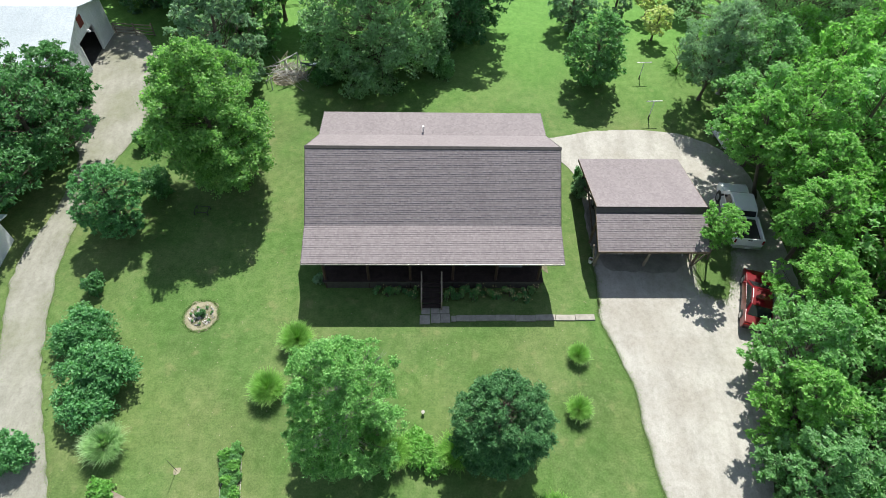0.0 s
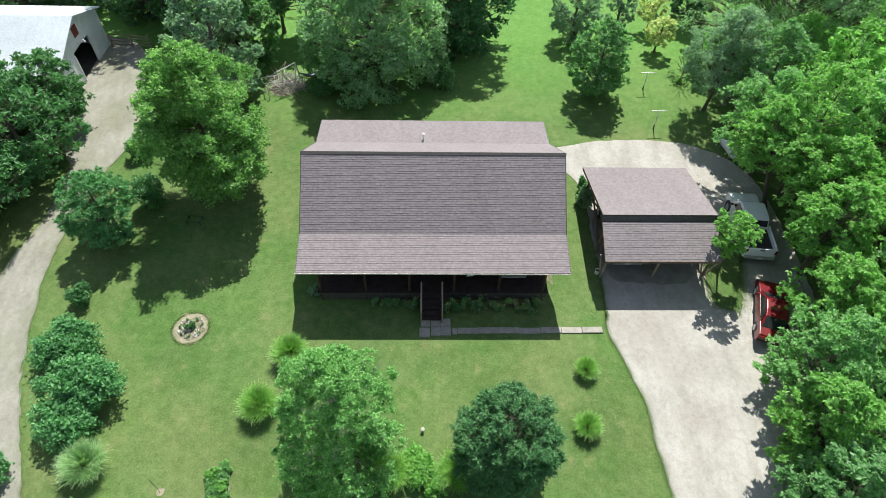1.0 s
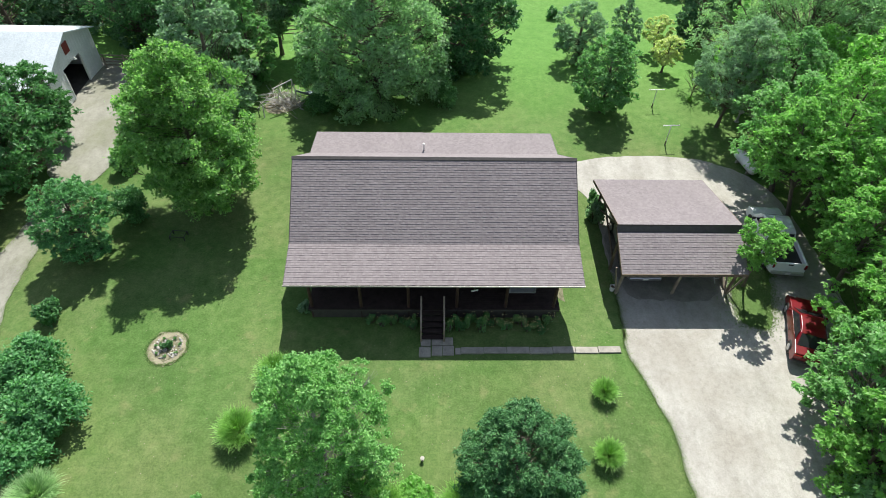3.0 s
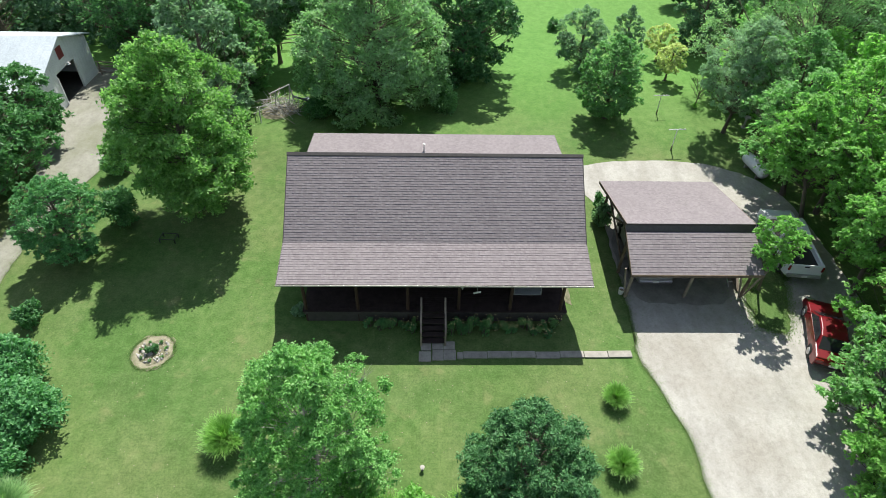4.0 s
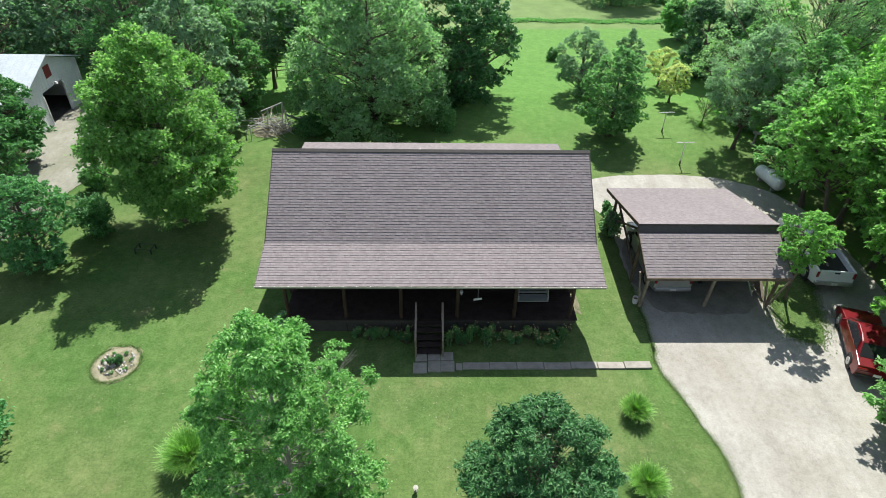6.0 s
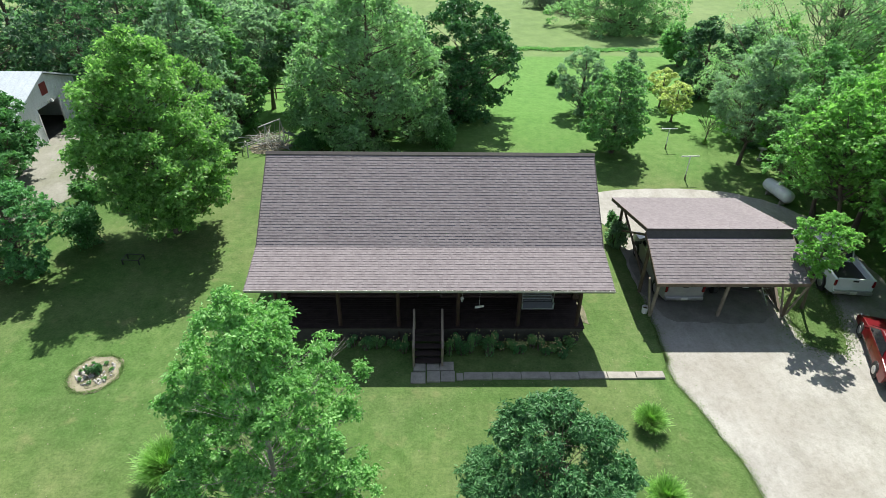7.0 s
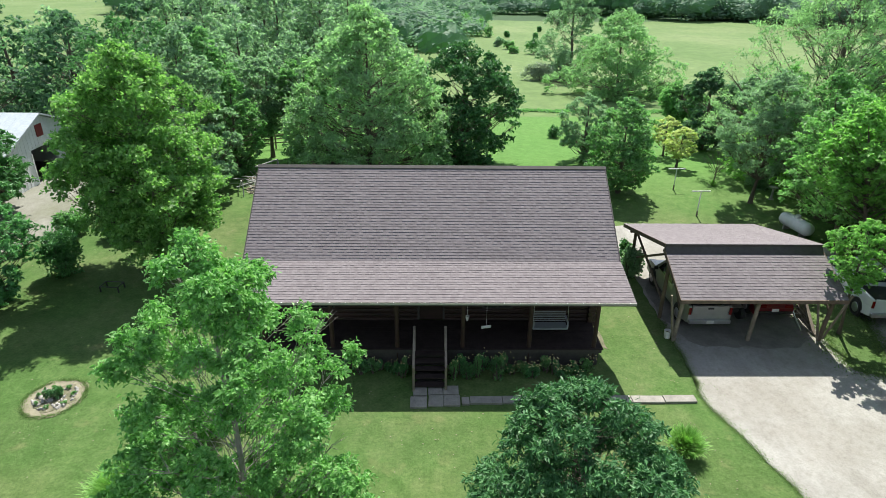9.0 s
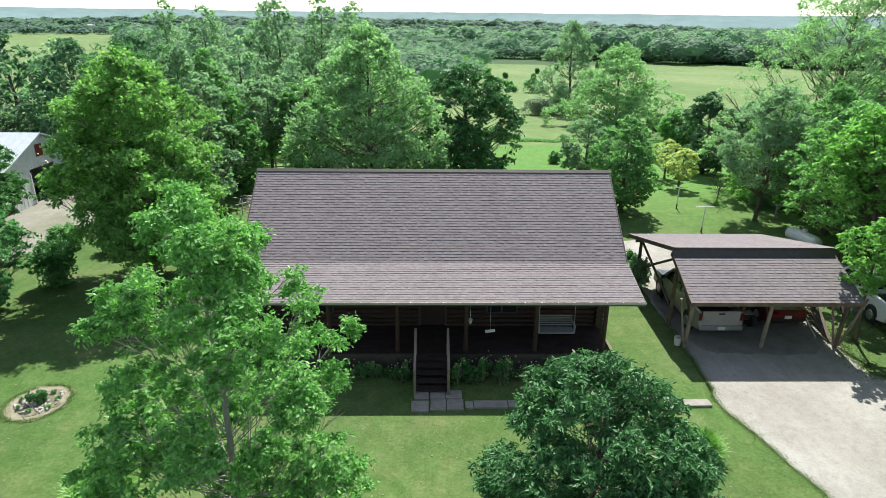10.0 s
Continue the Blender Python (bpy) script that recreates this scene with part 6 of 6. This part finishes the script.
for i, (x, y, rx, ry, h, mat, n, lab) in enumerate((
        (-19.8, 16.6, 2.5, 2.0, 2.3, LEAF_BLUE, 8400, "large rounded green shrub beside the lane"), (-18.3, 14.4, 2.75, 2.1, 2.4, LEAF_BLUE, 9200, "large rounded green shrub beside the lane"),
        (-18.3, 12.4, 2.0, 1.7, 1.9, LEAF_BLUE, 5800, "rounded green shrub beside the lane"), (-20.7, 20.4, 0.95, 0.95, 1.3, LEAF_DARK, 1500, "small dark shrub at the lawn's edge"),
        (-20.9, 18.7, 0.8, 0.8, 0.9, LEAF_MID, 900, "small green shrub at the lawn's edge"), (-21.4, 9.9, 1.5, 1.4, 1.9, LEAF_BLUE, 3200, "rounded green shrub across the lane"), (-16.5, 8.1, 1.0, 0.9, 0.7, LEAF_BRIGHT, 1500, "low bright green perennial clump"),
        (-21.2, 33.6, 1.3, 1.1, 1.5, LEAF_MID, 2400, "rounded shrub under the large tree"), (-18.2, 33.2, 1.2, 1.0, 1.2, LEAF_DARK, 2000, "low dark shrub under the large tree"),
        (-19.0, 28.4, 1.5, 1.4, 2.6, LEAF_DARK, 3600, "dark upright shrub beside the fruit tree"),
        (0.9, 42.3, 1.6, 1.4, 2.4, LEAF_MID, 3600, "shrub with pinkish blossom at the foot of a tree"), (-8.6, 41.2, 1.7, 1.4, 1.8, LEAF_DARK, 3000, "dark shrub at the foot of a tree"),
        (-0.6, 10.2, 1.2, 1.5, 0.9, LEAF_BRIGHT, 3400, "lush bright green perennials in the flower bed"), (0.4, 9.4, 1.0, 1.1, 0.8, LEAF_BRIGHT, 2400, "lush bright green perennials in the flower bed"),
        (10.7, 28.6, 0.7, 0.9, 1.7, LEAF_GREY, 1600, "climbing rose on the carport post"), (10.6, 29.7, 0.5, 0.6, 1.5, LEAF_DARK, 900, "leafy climber on the carport post"),
        (12.4, 60.0, 0.9, 0.8, 1.2, LEAF_DARK, 900, "small dark shrub alone on the lawn"), (25.0, 42.8, 1.8, 1.3, 1.8, LEAF_GREY, 3200, "spreading shrub in a mulch bed"),
        (-7.0, 21.0, 0.45, 0.45, 0.7, LEAF_GREY, 700, "flowering plant at the porch corner"))):
    shrub("shrub", x, y, rx, ry, h, mat, int(n * 1.5), 0.18, lab, 300 + i, lumps=14 if rx > 1 else 8)
# porch bed
rng = np.random.default_rng(41)
bed = [(rng.uniform(-3.6, -0.75), rng.uniform(19.75, 20.3)) for _ in range(9)] + [(1.05 + 0.3 * k + rng.normal() * 0.08, 19.55 + rng.uniform(0.0, 0.75)) for k in range(19)]
for i, (x, y) in enumerate(bed):
    tall = x > 0.9 and x < 2.9
    r = rng.uniform(0.3, 0.5) if tall else rng.uniform(0.22, 0.42)
    h = rng.uniform(0.8, 1.25) if tall else rng.uniform(0.35, 0.75)
    t = shrub("flowering_plant", x, y, r, r * 0.85, h, (LEAF_MID, LEAF_BLUE, LEAF_DARK)[i % 3], 620, 0.12 if tall else 0.10, "leafy perennials with pale flowers along the porch", 340 + i, "plant", "porch bed", 0.35, 5)
    bm = bmesh.new()
    for k in range(12 if x > 3 else 4):
        a, q = rng.uniform(0, 6.283), rng.uniform(0, r)
        c = Vector((q * math.cos(a), q * math.sin(a), h * rng.uniform(0.8, 1.12)))
        rod(bm, c, c + Vector((0, 0, 0.02)), 0.026, 0.014, 6)
    tagged(part("flowers", bm, PETAL, t, "small pale yellow flowers"), kind="stuff")
strip = thing("flower_strip", "narrow strip of leafy perennials set in the lawn", "flower bed", pose(-10.1, 8.5, 0, 0, 0, 9))
part("soil", one(box, (0, 0, 0.01), (0.9, 4.0, 0.03)), SOIL_BED, strip)
for x in (-0.5, 0.5):
    for k in range(6):
        part("edging", one(box, (x + 0.01 * math.sin(k * 2.3), -1.65 + k * 0.66, 0.015), (0.035, 0.63, 0.05), None, 0.012), STONE, strip, "pale stone edging")
for k in range(16):
    m = bush_mesh("plant", 360 + k, 0.44, 0.46, 0.42 + 0.1 * (k % 3), (LEAF_PALE, LEAF_MID, LEAF_BRIGHT)[k % 3], 1700, 0.13, 0.4, 9)
    ob = part("plant", m, None, strip)
    ob.location = (0.22 * (k % 2 * 2 - 1) + rng.normal() * 0.03, -1.75 + k * 0.235, 0.02)
# bare little tree, left
bare = thing("young_tree", "small bare-branched young tree in the lawn", "tree", pose(21.3, 43.2, 0))
bm = bmesh.new()
rod(bm, (0, 0, -0.05), (0.05, 0, 1.1), 0.05, 0.035, 7)
for k in range(14):
    a = k * 2.4
    c = Vector((0.05, 0, 0.7 + 0.05 * k))
    e = c + Vector((math.cos(a) * 0.8, math.sin(a) * 0.8, 0.9 + 0.04 * k))
    rod(bm, c, e, 0.018, 0.008, 5)
    for d in (-0.5, 0.5):
        rod(bm, c.lerp(e, 0.6), e + Vector((math.cos(a + d) * 0.35, math.sin(a + d) * 0.35, 0.2)), 0.008, 0.004, 4)
part("trunk", bm, BARK, bare)
part("grass_ring", blade_mesh("grass_ring", 371, 160, 0.5, 0.5, BLADE, 0.012), None, bare)

# fallen leaves and clover heads on the lawn
rng = np.random.default_rng(93)
n = 620
px = np.concatenate((rng.uniform(-22, 11, n // 2), rng.uniform(7.6, 11, n // 6), rng.uniform(-18, 10, n // 3)))
py = np.concatenate((rng.uniform(7, 36, n // 2), rng.uniform(14, 32, n // 6), rng.uniform(11, 20, n // 3)))
keep = ~((px > -6.6) & (px < 7) & (py > 19) & (py < 33.3)) & ~((px > 10.2) & (py > 7))
px, py = px[keep], py[keep]
pos = np.stack((px, py, np.full(len(px), 0.02)), 1)
v, f = leaves(rng, pos, np.tile((0.0, 0.0, 1.0), (len(px), 1)), 0.055, 0.8, 0.9)
tagged(new("fallen_leaves", fast_mesh("fallen_leaves", v, f, SOIL_DRY)), "dry pale leaves and clover heads scattered over the lawn", "fallen leaves", kind="stuff")


# grass creeping over the edges of drive and lane, and the unmown edge of the meadow
def edge_grass(name, pts, count, size, spread, mat, label, seed):
    r = np.random.default_rng(seed)
    k = r.integers(0, len(pts), count)
    xy = pts[k] + (np.roll(pts, -1, 0)[k] - pts[k]) * r.uniform(0, 1, (count, 1)) + r.normal(size=(count, 2)) * spread * r.uniform(0.2, 1.2, (count, 1))
    z = ground_z(xy[:, 0], xy[:, 1]) + 0.03
    p = np.column_stack((xy, z + size * 0.12))
    v, f = leaves(r, p, unit(r.normal(size=(count, 3))), size, 0.4, 0.75, -0.3)
    tagged(new(name, fast_mesh(name, v, f, mat)), label, "grass", kind="stuff")


near = EDGES["driveway"]
edge_grass("drive_grass", near[(near[:, 1] > 2) & (near[:, 1] < 24) & (near[:, 0] < 16)], 12000, 0.045, 0.14, LAWN_TUFT, "ragged grass creeping over the gravel edge", 41)
near = EDGES["lane"]
edge_grass("lane_grass", near[(near[:, 1] > 4) & (near[:, 1] < 40)], 10000, 0.055, 0.2, LAWN_TUFT, "ragged grass along the farm lane", 42)
edge_grass("ring_grass", np.array([(-13.85 + 1.04 * math.cos(a), 18.5 + 1.1 * math.sin(a)) for a in np.linspace(0, 6.2, 60)]), 2600, 0.05, 0.09, LAWN_TUFT, "ragged grass round the rock garden", 45)
edge_grass("strip_grass", EDGES["weedy_strip"], 9000, 0.09, 0.4, LAWN_TUFT, "ragged weeds around the strip beside the carport", 44)
edge_grass("meadow_grass", np.array([(x * 0.8, 76.0 + 0.4 * math.sin(x * 0.9)) for x in range(-10, 60)]), 16000, 0.5, 0.35, LEAF_MID, "long unmown grass where the meadow begins", 43)

# ---- shingles of the porch slope nearest the camera's way, one by one ----
for quad_pts in course_arrays(HX0, HX1, EAVE, BREAK, 0.146, 21, range(0, 3)):
    c = quad_pts.mean(0)
    ob = part("shingle", tabs_mesh("shingle", quad_pts[None] - c, SHINGLE_ONE), None, roof)
    ob.location = c
